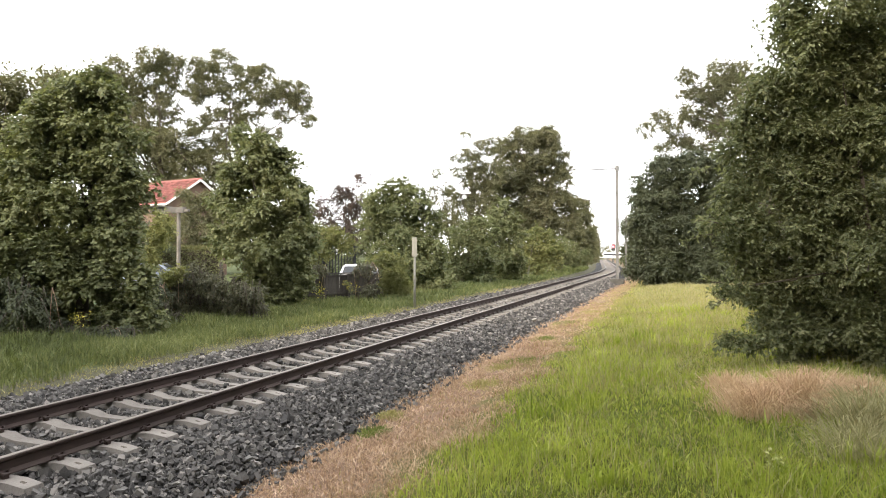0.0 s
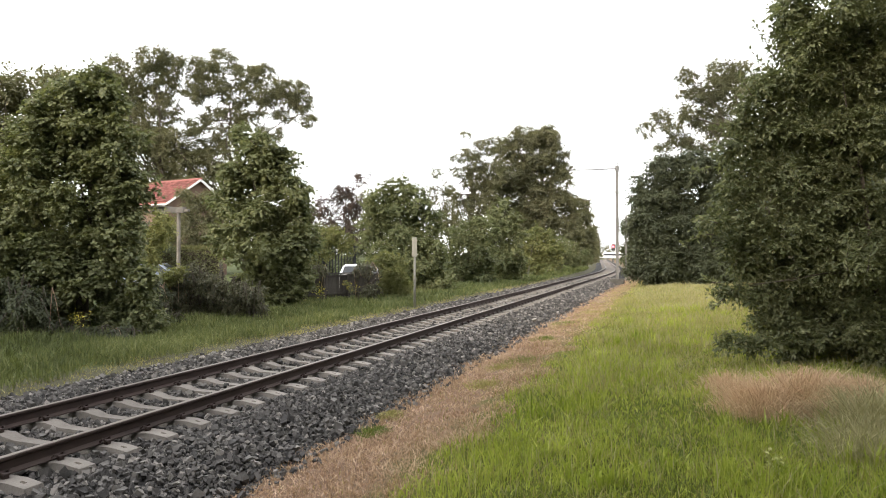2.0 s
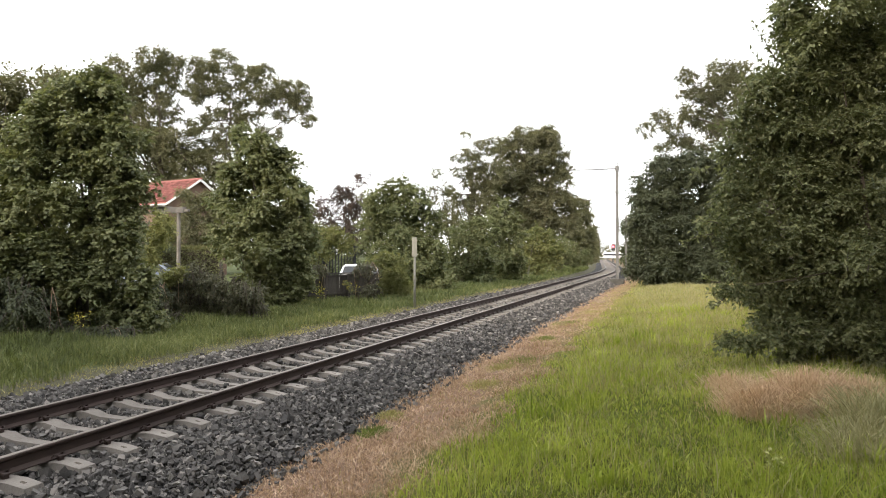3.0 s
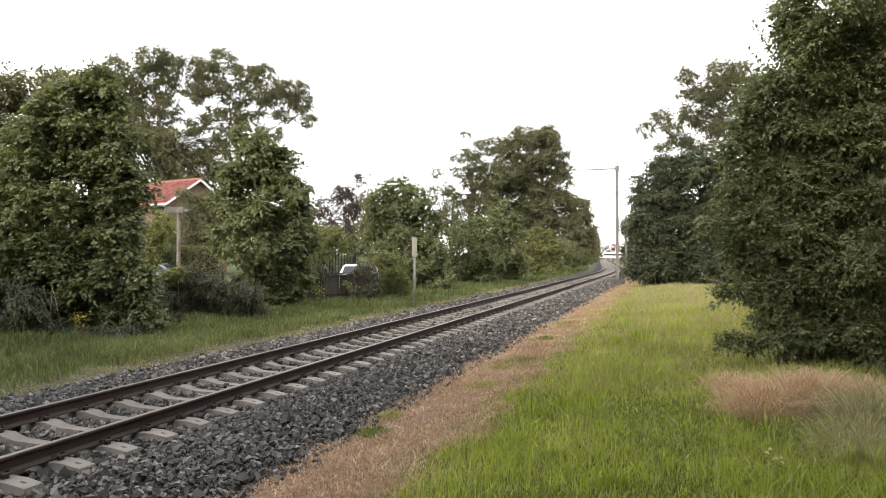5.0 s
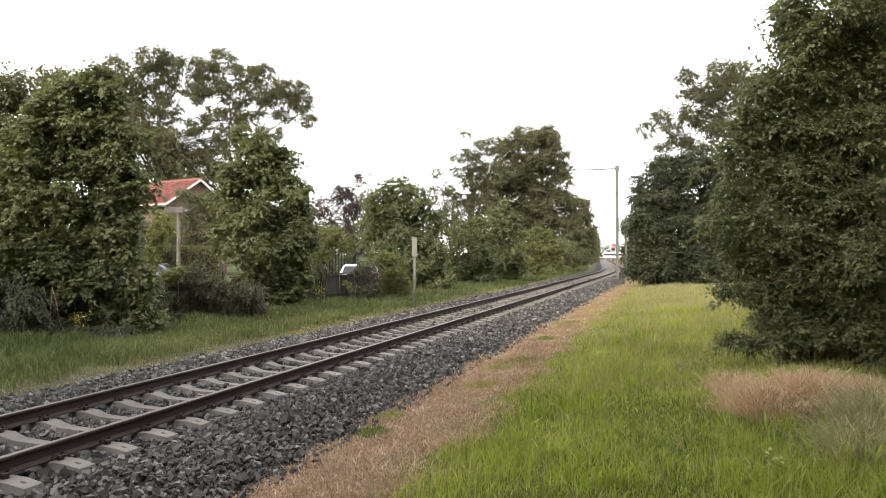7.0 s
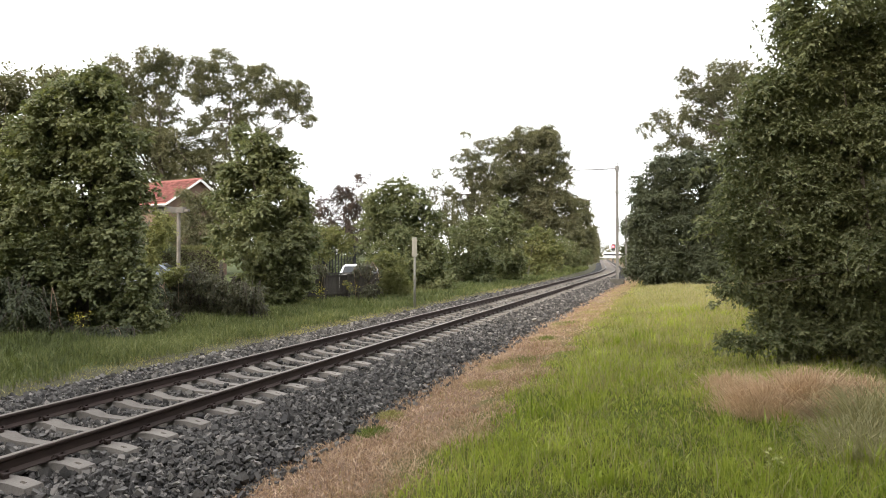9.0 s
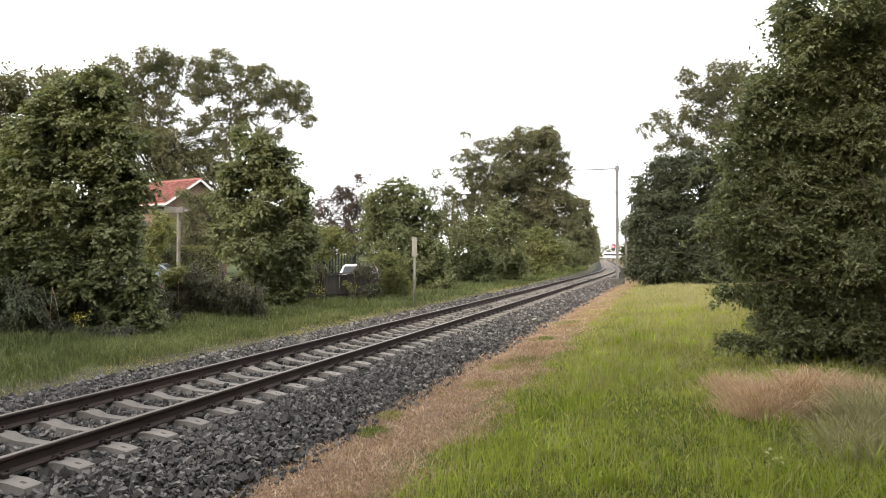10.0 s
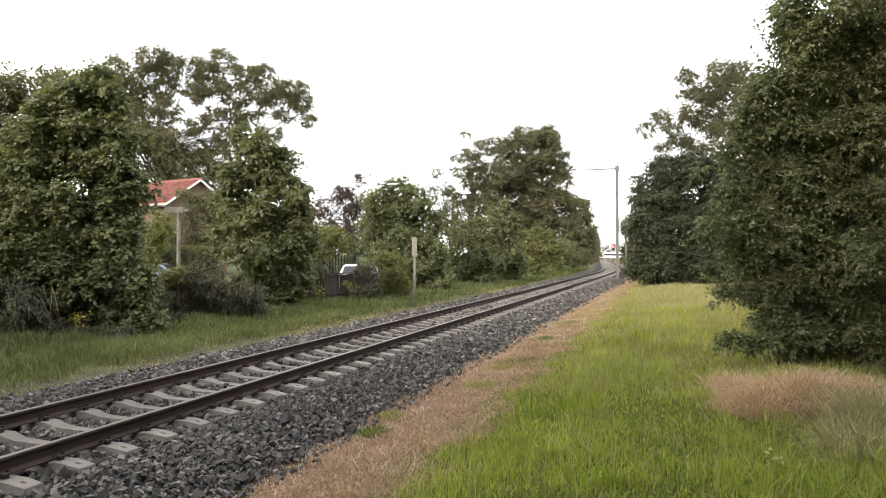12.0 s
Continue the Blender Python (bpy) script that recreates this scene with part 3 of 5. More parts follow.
tree("maple_shrub", "slender light green maple with a pointed crown", 2, (-13.95, 22.60, 0.20), [
    (-14.92, 21.82, 6.46, 0.27, 0.25, 0.53),
    (-14.03, 21.78, 5.94, 0.65, 0.62, 0.61),
    (-13.38, 22.35, 5.54, 0.66, 0.62, 0.66),
    (-14.88, 21.58, 5.30, 0.61, 0.58, 0.71),
    (-14.19, 22.33, 4.84, 1.04, 0.97, 0.79),
    (-12.93, 22.18, 4.59, 0.57, 0.54, 0.77),
    (-15.24, 21.83, 4.00, 0.74, 0.70, 0.87),
    (-14.08, 22.15, 3.59, 1.13, 1.07, 0.92),
    (-13.01, 22.52, 3.38, 0.62, 0.59, 1.03),
    (-15.23, 21.91, 2.77, 0.79, 0.75, 0.79),
    (-13.79, 21.88, 2.45, 1.12, 1.05, 0.85),
    (-12.80, 22.35, 2.35, 0.65, 0.62, 0.92),
    (-13.50, 22.35, 1.33, 1.03, 0.96, 0.78),
    (-12.70, 22.38, 1.33, 0.49, 0.46, 0.65),
    (-13.54, 22.04, 0.58, 0.77, 0.55, 0.45),
    (-14.22, 21.83, 1.64, 0.65, 0.62, 0.69)],
     54000, 0.112, LEAF_MAPLE, 0.14, slim=0.95, per=14, low=0.24, high=0.42, sway=True, tier=0.6, lobed=True, category="tree")
tree("tree", "leafy tree top rising behind the maples", 3, (-26.50, 20.50, 0.25), [
    (-25.87, 22.46, 9.15, 1.31, 1.23, 1.00),
    (-26.29, 21.51, 8.97, 1.39, 1.29, 1.04),
    (-24.17, 22.30, 9.23, 0.79, 0.75, 0.84),
    (-26.35, 22.47, 7.99, 1.67, 1.48, 1.19),
    (-26.88, 21.36, 7.36, 1.39, 1.32, 1.62),
    (-24.13, 22.27, 7.71, 1.16, 1.10, 1.27),
    (-26.22, 22.09, 6.03, 1.65, 1.57, 1.41)],
     28600, 0.145, LEAF_OAK, 0.22, per=18, low=0.18, high=0.34, tier=0.7, category="tree")
tree("oak_tree", "tall airy dark oak behind the red roofed house", 4, (-59.00, 72.00, 0.30), [
    (-67.75, 71.49, 25.90, 2.28, 2.17, 1.93),
    (-63.21, 72.55, 26.80, 3.15, 2.37, 1.92),
    (-61.23, 74.13, 26.03, 2.29, 2.18, 2.29),
    (-65.22, 71.84, 23.77, 2.62, 2.37, 1.92),
    (-61.90, 73.36, 23.29, 2.63, 2.17, 1.75),
    (-67.13, 71.31, 21.64, 2.62, 2.49, 2.62),
    (-64.19, 72.46, 19.87, 1.93, 1.83, 2.28),
    (-61.38, 74.30, 20.41, 2.30, 2.19, 2.30),
    (-65.93, 70.98, 17.56, 3.47, 3.30, 3.04),
    (-63.39, 72.75, 17.00, 2.45, 2.33, 2.45),
    (-59.74, 73.37, 16.55, 3.31, 3.14, 2.61),
    (-63.94, 72.18, 13.71, 4.36, 4.15, 3.49),
    (-61.21, 75.17, 13.24, 4.46, 4.24, 4.02),
    (-56.46, 74.63, 12.28, 3.93, 3.73, 3.49),
    (-54.84, 75.88, 14.52, 2.81, 2.67, 2.81),
    (-68.96, 70.89, 23.83, 2.10, 2.00, 2.10),
    (-65.57, 72.52, 21.42, 2.29, 2.18, 1.76),
    (-68.99, 70.92, 19.16, 2.28, 2.16, 3.16)],
     92000, 0.292, LEAF_OAK, 0.5, per=20, low=0.16, high=0.32, many=18, tier=0.7, category="tree")
tree("oak_tree", "spreading oak with sky showing through its crown", 5, (-50.50, 75.50, 0.30), [
    (-58.26, 75.30, 26.08, 2.26, 2.09, 1.70),
    (-55.85, 77.52, 27.18, 3.25, 2.13, 1.72),
    (-57.36, 76.97, 24.36, 3.25, 2.36, 1.91),
    (-52.67, 78.24, 25.40, 2.67, 2.12, 1.72),
    (-50.01, 78.70, 25.81, 1.90, 1.41, 1.14),
    (-53.75, 77.96, 22.84, 3.24, 2.36, 1.91),
    (-58.00, 74.97, 22.86, 1.88, 1.78, 1.69),
    (-49.95, 78.60, 23.07, 3.03, 2.34, 1.90),
    (-46.47, 79.01, 23.42, 2.45, 2.09, 1.69),
    (-45.46, 80.11, 21.62, 1.90, 1.80, 1.52),
    (-44.59, 80.01, 19.57, 1.32, 1.26, 1.13),
    (-47.77, 79.12, 20.11, 2.08, 1.17, 0.95),
    (-51.93, 77.77, 19.60, 3.22, 1.87, 1.51),
    (-56.10, 76.44, 20.12, 2.65, 1.64, 1.33),
    (-58.74, 75.93, 18.72, 2.09, 1.64, 1.33),
    (-55.14, 77.48, 17.68, 2.48, 1.88, 1.53),
    (-48.96, 78.36, 17.86, 2.45, 1.16, 0.94),
    (-57.39, 76.43, 16.02, 2.47, 1.88, 1.52),
    (-51.21, 78.61, 16.19, 2.48, 1.41, 1.14),
    (-47.09, 79.09, 21.88, 2.08, 1.63, 1.32)],
     70000, 0.243, LEAF_OAK, 0.5, per=20, low=0.15, high=0.3, many=26, tier=0.7, category="tree")
tree("shrub", "loose grey green shrub in front of the house", 6, (-30.50, 40.50, 0.30), [
    (-30.01, 38.23, 5.21, 0.96, 0.91, 0.89),
    (-29.22, 38.92, 5.61, 0.74, 0.71, 0.89),
    (-29.66, 38.34, 3.91, 1.25, 1.19, 1.11),
    (-28.79, 38.93, 4.30, 0.74, 0.71, 1.34),
    (-31.15, 38.26, 3.74, 0.60, 0.57, 0.97),
    (-29.86, 38.88, 2.81, 1.27, 0.83, 0.67),
    (-30.56, 38.35, 6.16, 0.59, 0.55, 0.45)],
     15600, 0.145, LEAF_OAK, 0.08, per=14, tier=0.8, category="shrub")
tree("shrub", "bright green leafy shrub beside the lamp post", 7, (-22.30, 25.20, 0.30), [
    (-21.55, 25.55, 3.63, 0.45, 0.43, 0.55),
    (-21.81, 25.38, 2.88, 0.45, 0.43, 0.55),
    (-21.99, 25.44, 2.13, 0.40, 0.38, 0.40),
    (-21.40, 25.54, 3.20, 0.30, 0.29, 0.35)],
     5200, 0.136, LEAF_YOUNG, 0.05, per=12, tier=0.7, category="shrub")
tree("shrub", "dark copper leaved garden tree with bare twigs", 8, (-27.00, 55.00, 0.30), [
    (-27.03, 53.85, 7.55, 1.25, 1.07, 0.87),
    (-25.40, 54.87, 8.66, 0.97, 0.84, 0.68),
    (-28.16, 53.45, 6.35, 1.25, 1.19, 1.06),
    (-26.07, 54.61, 6.86, 1.65, 1.56, 1.26),
    (-29.92, 53.70, 5.42, 1.07, 0.96, 0.78),
    (-27.07, 53.93, 5.15, 2.12, 1.67, 1.35),
    (-25.11, 55.41, 5.43, 1.47, 1.39, 1.76),
    (-29.37, 53.68, 3.96, 1.75, 1.08, 0.87),
    (-26.32, 55.12, 3.72, 2.20, 1.09, 0.88)],
     18200, 0.17, LEAF_COPPER, 0.1, per=16, low=.16, high=.3, many=22, tier=0.8, category="tree")
tree("shrub", "bright green rounded garden shrub behind the fence", 9, (-19.80, 36.30, 0.30), [
    (-19.14, 36.32, 3.30, 0.98, 0.81, 0.65),
    (-18.24, 36.70, 3.07, 0.72, 0.65, 0.52),
    (-19.58, 36.13, 2.42, 0.85, 0.81, 0.65),
    (-20.08, 36.23, 1.60, 0.66, 0.62, 0.66),
    (-17.84, 36.63, 2.58, 0.39, 0.37, 0.33)],
     9100, 0.145, LEAF_YOUNG, 0.06, per=12, tier=0.7, category="shrub")
tree("tree", "rounded pale green tree beside the railway verge", 10, (-14.20, 36.20, 0.20), [
    (-14.40, 36.17, 5.71, 1.13, 1.01, 0.82),
    (-15.68, 35.97, 5.35, 0.82, 0.78, 0.95),
    (-13.33, 36.35, 5.22, 0.88, 0.83, 1.06),
    (-14.88, 36.68, 4.33, 1.47, 1.39, 1.15),
    (-16.11, 35.92, 3.83, 0.70, 0.66, 1.14),
    (-13.26, 37.07, 3.68, 1.02, 0.97, 1.27),
    (-14.45, 36.04, 2.88, 1.50, 1.43, 1.19),
    (-15.83, 35.68, 2.57, 0.75, 0.72, 0.82),
    (-12.65, 36.56, 2.10, 1.00, 0.95, 1.25),
    (-13.85, 36.20, 1.47, 1.31, 1.25, 1.25),
    (-12.44, 36.63, 0.69, 0.94, 0.89, 0.88),
    (-14.75, 36.36, 0.67, 1.14, 1.08, 0.95),
    (-13.46, 36.50, 0.21, 1.26, 0.62, 0.50)],
     46000, 0.132, LEAF_MAPLE, 0.15, slim=0.95, per=16, low=0.22, high=.4, tier=0.6, category="tree")
tree("shrub", "yellowish shrub leaning over the timber fence", 11, (-13.50, 29.80, 0.20), [
    (-12.49, 29.29, 1.94, 0.56, 0.47, 0.38),
    (-11.90, 29.19, 1.62, 0.56, 0.53, 0.61),
    (-11.82, 29.55, 0.84, 0.56, 0.54, 0.67),
    (-12.22, 29.31, 0.97, 0.41, 0.39, 0.56),
    (-11.45, 29.44, 0.21, 0.36, 0.34, 0.36)],
     14300, 0.093, LEAF_YOUNG, 0.05, per=14, tier=0.8, category="shrub")
tree("tree", "thin young tree between the shrubs", 12, (-18.00, 58.00, 0.20), [
    (-19.12, 56.75, 9.13, 0.58, 0.55, 0.58),
    (-18.57, 57.11, 7.84, 0.73, 0.69, 0.78),
    (-19.42, 56.60, 7.33, 0.58, 0.55, 0.87),
    (-18.31, 57.40, 6.39, 0.88, 0.83, 0.78),
    (-18.86, 56.74, 5.15, 0.97, 0.92, 0.97),
    (-18.00, 57.22, 4.68, 0.97, 0.92, 0.97)],
     4680, 0.17, LEAF_OAK, 0.1, per=14, low=.16, high=.28, many=16, tier=0.8, category="tree")
tree("shrub", "tall dark green maple shrub beside the track", 13, (-13.60, 45.00, 0.20), [
    (-13.29, 45.05, 3.58, 0.99, 0.94, 0.91),
    (-12.38, 45.44, 3.96, 0.84, 0.79, 0.99),
    (-13.82, 44.97, 2.06, 0.84, 0.79, 1.22),
    (-12.50, 45.45, 2.25, 1.22, 1.16, 1.29),
    (-13.73, 45.18, 0.73, 0.99, 0.94, 0.99),
    (-12.41, 45.84, 0.80, 1.30, 1.23, 1.00)],
     16900, 0.153, LEAF_MAPLE, 0.1, slim=0.95, per=14, tier=0.6, category="shrub")
tree("shrub", "tall pointed dark green maple shrub beside the track", 14, (-13.20, 52.00, 0.20), [
    (-12.24, 51.74, 6.11, 0.39, 0.37, 0.77),
    (-12.95, 51.42, 5.16, 0.51, 0.49, 0.77),
    (-11.60, 51.83, 4.60, 0.60, 0.57, 1.03),
    (-12.40, 51.52, 4.39, 1.02, 0.97, 1.02),
    (-12.71, 51.89, 2.90, 1.46, 1.39, 1.29),
    (-11.39, 51.87, 3.11, 0.94, 0.89, 1.45),
    (-12.41, 51.57, 1.40, 1.62, 1.48, 1.20),
    (-11.25, 52.23, 1.39, 1.03, 0.98, 1.12)],
     16900, 0.162, LEAF_MAPLE, 0.1, slim=0.95, per=14, tier=0.6, category="shrub")
tree("shrub", "young yellowish green maple shrub beside the track", 15, (-12.60, 63.00, 0.20), [
    (-12.14, 64.55, 4.25, 0.74, 0.70, 0.84),
    (-12.82, 64.49, 3.20, 0.95, 0.90, 1.05),
    (-11.22, 64.40, 3.40, 0.94, 0.89, 1.15),
    (-10.57, 65.26, 2.36, 0.95, 0.90, 1.16),
    (-12.18, 64.74, 2.15, 1.37, 1.30, 1.16),
    (-11.92, 63.95, 1.00, 1.67, 0.90, 0.73)],
     10400, 0.187, LEAF_YOUNG, 0.08, slim=0.9, per=14, tier=0.7, category="shrub")
tree("shrub", "dark green shrub beside the track", 16, (-12.60, 72.00, 0.20), [
    (-11.07, 75.85, 2.86, 1.46, 1.39, 1.46),
    (-12.06, 76.34, 1.52, 1.11, 1.05, 0.99),
    (-10.46, 76.76, 1.64, 1.23, 1.06, 0.86),
    (-15.45, 74.62, 0.73, 0.86, 0.81, 0.86),
    (-11.25, 95.25, 1.88, 0.91, 0.87, 1.22)],
     9100, 0.204, LEAF_MAPLE, 0.08, per=12, tier=0.7, category="shrub")
tree("oak_tree", "huge dense oak towering over the track", 17, (-17.00, 80.00, 0.30), [
    (-16.11, 81.05, 16.19, 2.23, 1.89, 1.53),
    (-13.97, 81.34, 16.12, 1.66, 1.58, 1.39),
    (-18.46, 80.95, 14.82, 2.10, 1.91, 1.54),
    (-15.21, 81.59, 13.90, 2.79, 2.59, 2.09),
    (-12.79, 82.20, 13.87, 1.25, 1.19, 2.09),
    (-12.06, 82.67, 12.24, 0.98, 0.93, 1.12),
    (-17.83, 79.66, 11.78, 2.62, 2.49, 2.07),
    (-14.96, 82.06, 11.07, 3.08, 2.93, 2.38),
    (-12.48, 81.90, 10.18, 1.52, 1.45, 2.08),
    (-19.49, 79.58, 9.85, 1.80, 1.71, 1.80),
    (-16.66, 80.44, 8.52, 3.05, 2.74, 2.22),
    (-13.66, 82.29, 7.92, 2.66, 2.52, 2.52),
    (-11.76, 82.86, 7.25, 1.26, 1.20, 2.38),
    (-15.25, 81.79, 5.59, 3.22, 2.76, 2.24),
    (-12.61, 81.89, 4.57, 2.08, 1.98, 2.36),
    (-17.23, 79.97, 5.54, 2.48, 2.36, 1.93),
    (-19.51, 79.62, 6.88, 1.80, 1.71, 1.66),
    (-11.05, 82.48, 4.90, 0.97, 0.92, 2.08),
    (-13.59, 81.85, 2.59, 2.50, 1.72, 1.39)],
     90000, 0.288, LEAF_OAK, 0.6, per=18, low=0.2, high=0.36, many=10, tier=0.6, category="tree")
tree("oak_tree", "open crowned oak with sky between its branches", 18, (-21.00, 74.00, 0.30), [
    (-19.03, 73.08, 13.96, 1.97, 1.22, 0.99),
    (-20.79, 73.29, 13.33, 1.33, 1.03, 0.83),
    (-22.12, 72.78, 12.59, 1.00, 0.82, 0.66),
    (-19.74, 72.92, 12.14, 1.97, 1.22, 0.99),
    (-21.82, 72.43, 11.12, 1.15, 0.92, 0.74),
    (-18.99, 74.40, 10.62, 2.01, 1.44, 1.17),
    (-20.74, 73.08, 9.93, 1.49, 1.12, 0.91),
    (-22.64, 72.39, 8.88, 1.16, 1.02, 0.83),
    (-19.66, 73.80, 8.73, 2.16, 1.34, 1.08),
    (-21.78, 73.37, 7.82, 1.67, 0.93, 0.75),
    (-20.10, 73.09, 6.84, 2.15, 1.22, 0.99),
    (-22.45, 73.01, 6.70, 1.17, 0.93, 0.75),
    (-21.26, 72.91, 15.27, 0.75, 0.51, 0.41),
    (-20.43, 73.57, 11.20, 0.83, 0.79, 0.67)],
     22000, 0.213, LEAF_OAK, 0.4, per=16, low=0.18, high=0.34, many=26, tier=0.7, category="tree")
tree("oak_tree", "tall lineside oak in the distance", 19, (-17.50, 113.00, 0.30), [
    (-14.63, 118.33, 10.58, 1.42, 1.35, 1.51),
    (-15.30, 117.75, 7.72, 1.70, 1.61, 2.64),
    (-13.77, 118.97, 8.42, 0.95, 0.90, 2.27),
    (-14.98, 118.87, 4.63, 2.09, 1.99, 2.66),
    (-13.58, 118.90, 4.15, 1.14, 1.08, 2.84),
    (-14.50, 118.81, 2.07, 1.71, 1.62, 1.90)],
     15600, 0.357, LEAF_OAK, 0.5, per=16, tier=0.6, category="tree")
tree("oak_tree", "tall lineside oak in the distance", 20, (-20.00, 140.00, 0.30), [
    (-16.02, 149.49, 6.77, 0.83, 0.79, 1.90),
    (-15.87, 149.19, 3.44, 0.95, 0.90, 2.37),
    (-16.38, 149.56, 1.66, 0.95, 0.90, 1.66)],
     6500, 0.425, LEAF_OAK, 0.5, per=14, tier=0.6, category="tree")
tree("oak_tree", "tall lineside oak in the distance", 21, (-24.00, 180.00, 0.30), [
    (-20.04, 191.25, 4.99, 0.91, 0.87, 2.43),
    (-20.35, 191.32, 1.96, 1.06, 1.01, 1.82)],
     4550, 0.51, LEAF_OAK, 0.5, per=14, tier=0.6, category="tree")
tree("oak_tree", "dark tree with a dense skirt of leaves to the ground", 22, (1.90, 47.00, 0.40), [
    (-0.43, 45.19, 7.48, 1.17, 1.11, 0.95),
    (1.12, 45.68, 7.47, 1.61, 1.53, 1.31),
    (-1.43, 45.13, 5.93, 1.18, 1.12, 1.32),
    (0.14, 45.91, 5.60, 1.70, 1.62, 1.40),
    (1.80, 46.20, 5.23, 1.69, 1.61, 1.69),
    (-1.68, 44.64, 3.99, 1.17, 1.11, 1.46),
    (-0.20, 45.24, 3.47, 1.68, 1.60, 1.46),
    (1.47, 46.16, 2.95, 1.84, 1.75, 1.47),
    (-1.85, 44.71, 2.25, 0.95, 0.90, 1.24),
    (-0.52, 44.81, 1.56, 1.67, 1.52, 1.23),
    (1.28, 45.27, 1.29, 1.81, 1.25, 1.01),
    (-1.20, 45.32, 0.85, 1.33, 0.73, 0.59),
    (3.07, 45.73, 6.37, 1.66, 1.57, 2.16),
    (3.23, 45.74, 2.94, 1.66, 1.57, 2.16),
    (2.45, 46.10, 3.30, 1.46, 1.39, 1.46),
    (2.43, 45.75, 1.39, 1.30, 1.24, 1.09),
    (3.24, 45.98, 0.87, 1.81, 0.89, 0.72),
    (-2.21, 44.59, 1.56, 0.58, 0.56, 0.73)],
     105000, 0.19, LEAF_DARK, 0.3, per=16, low=0.2, high=0.36, many=8, tier=0.6, category="tree")
tree("oak_tree", "airy oak top with twigs against the sky", 23, (7.50, 49.00, 0.40), [
    (-1.68, 50.80, 11.01, 0.69, 0.66, 0.64),
    (-0.72, 51.61, 12.02, 0.90, 0.80, 0.65),
    (-0.11, 51.33, 11.02, 0.99, 0.79, 0.64),
    (0.90, 51.66, 14.57, 0.99, 0.94, 0.84),
    (0.57, 51.77, 13.55, 0.49, 0.47, 0.40),
    (1.85, 52.31, 13.30, 1.49, 1.23, 0.99),
    (3.00, 53.07, 15.15, 1.40, 1.23, 1.00),
    (4.27, 52.81, 15.10, 1.18, 1.10, 0.89),
    (2.67, 52.42, 13.74, 1.38, 1.10, 0.89),
    (1.27, 51.68, 11.90, 1.38, 1.09, 0.89),
    (3.72, 52.71, 13.14, 1.58, 1.50, 1.28),
    (2.59, 52.25, 11.34, 1.38, 1.22, 0.99),
    (0.34, 52.02, 10.23, 1.10, 0.80, 0.65),
    (4.06, 52.34, 11.07, 1.76, 1.67, 1.47),
    (1.85, 52.28, 10.19, 1.59, 0.98, 0.79),
    (-0.60, 51.46, 9.79, 0.69, 0.61, 0.50),
    (5.26, 53.60, 13.82, 1.49, 1.42, 1.99)],
     50000, 0.144, LEAF_OAK, 0.25, per=18, low=0.17, high=0.32, many=22, tier=0.7, category="tree")
tree("oak_tree", "dark lineside tree behind the mast", 24, (-1.00, 75.00, 0.40), [
    (-5.09, 82.44, 5.48, 0.58, 0.55, 1.03),
    (-4.24, 82.93, 3.87, 1.16, 1.11, 1.68),
    (-5.22, 82.52, 2.25, 0.52, 0.49, 1.42),
    (-4.03, 82.53, 1.61, 1.29, 1.22, 1.54),
    (-3.14, 83.48, 5.50, 1.43, 1.36, 1.95)],
     13000, 0.238, LEAF_DARK, 0.3, per=14, tier=0.6, category="tree")
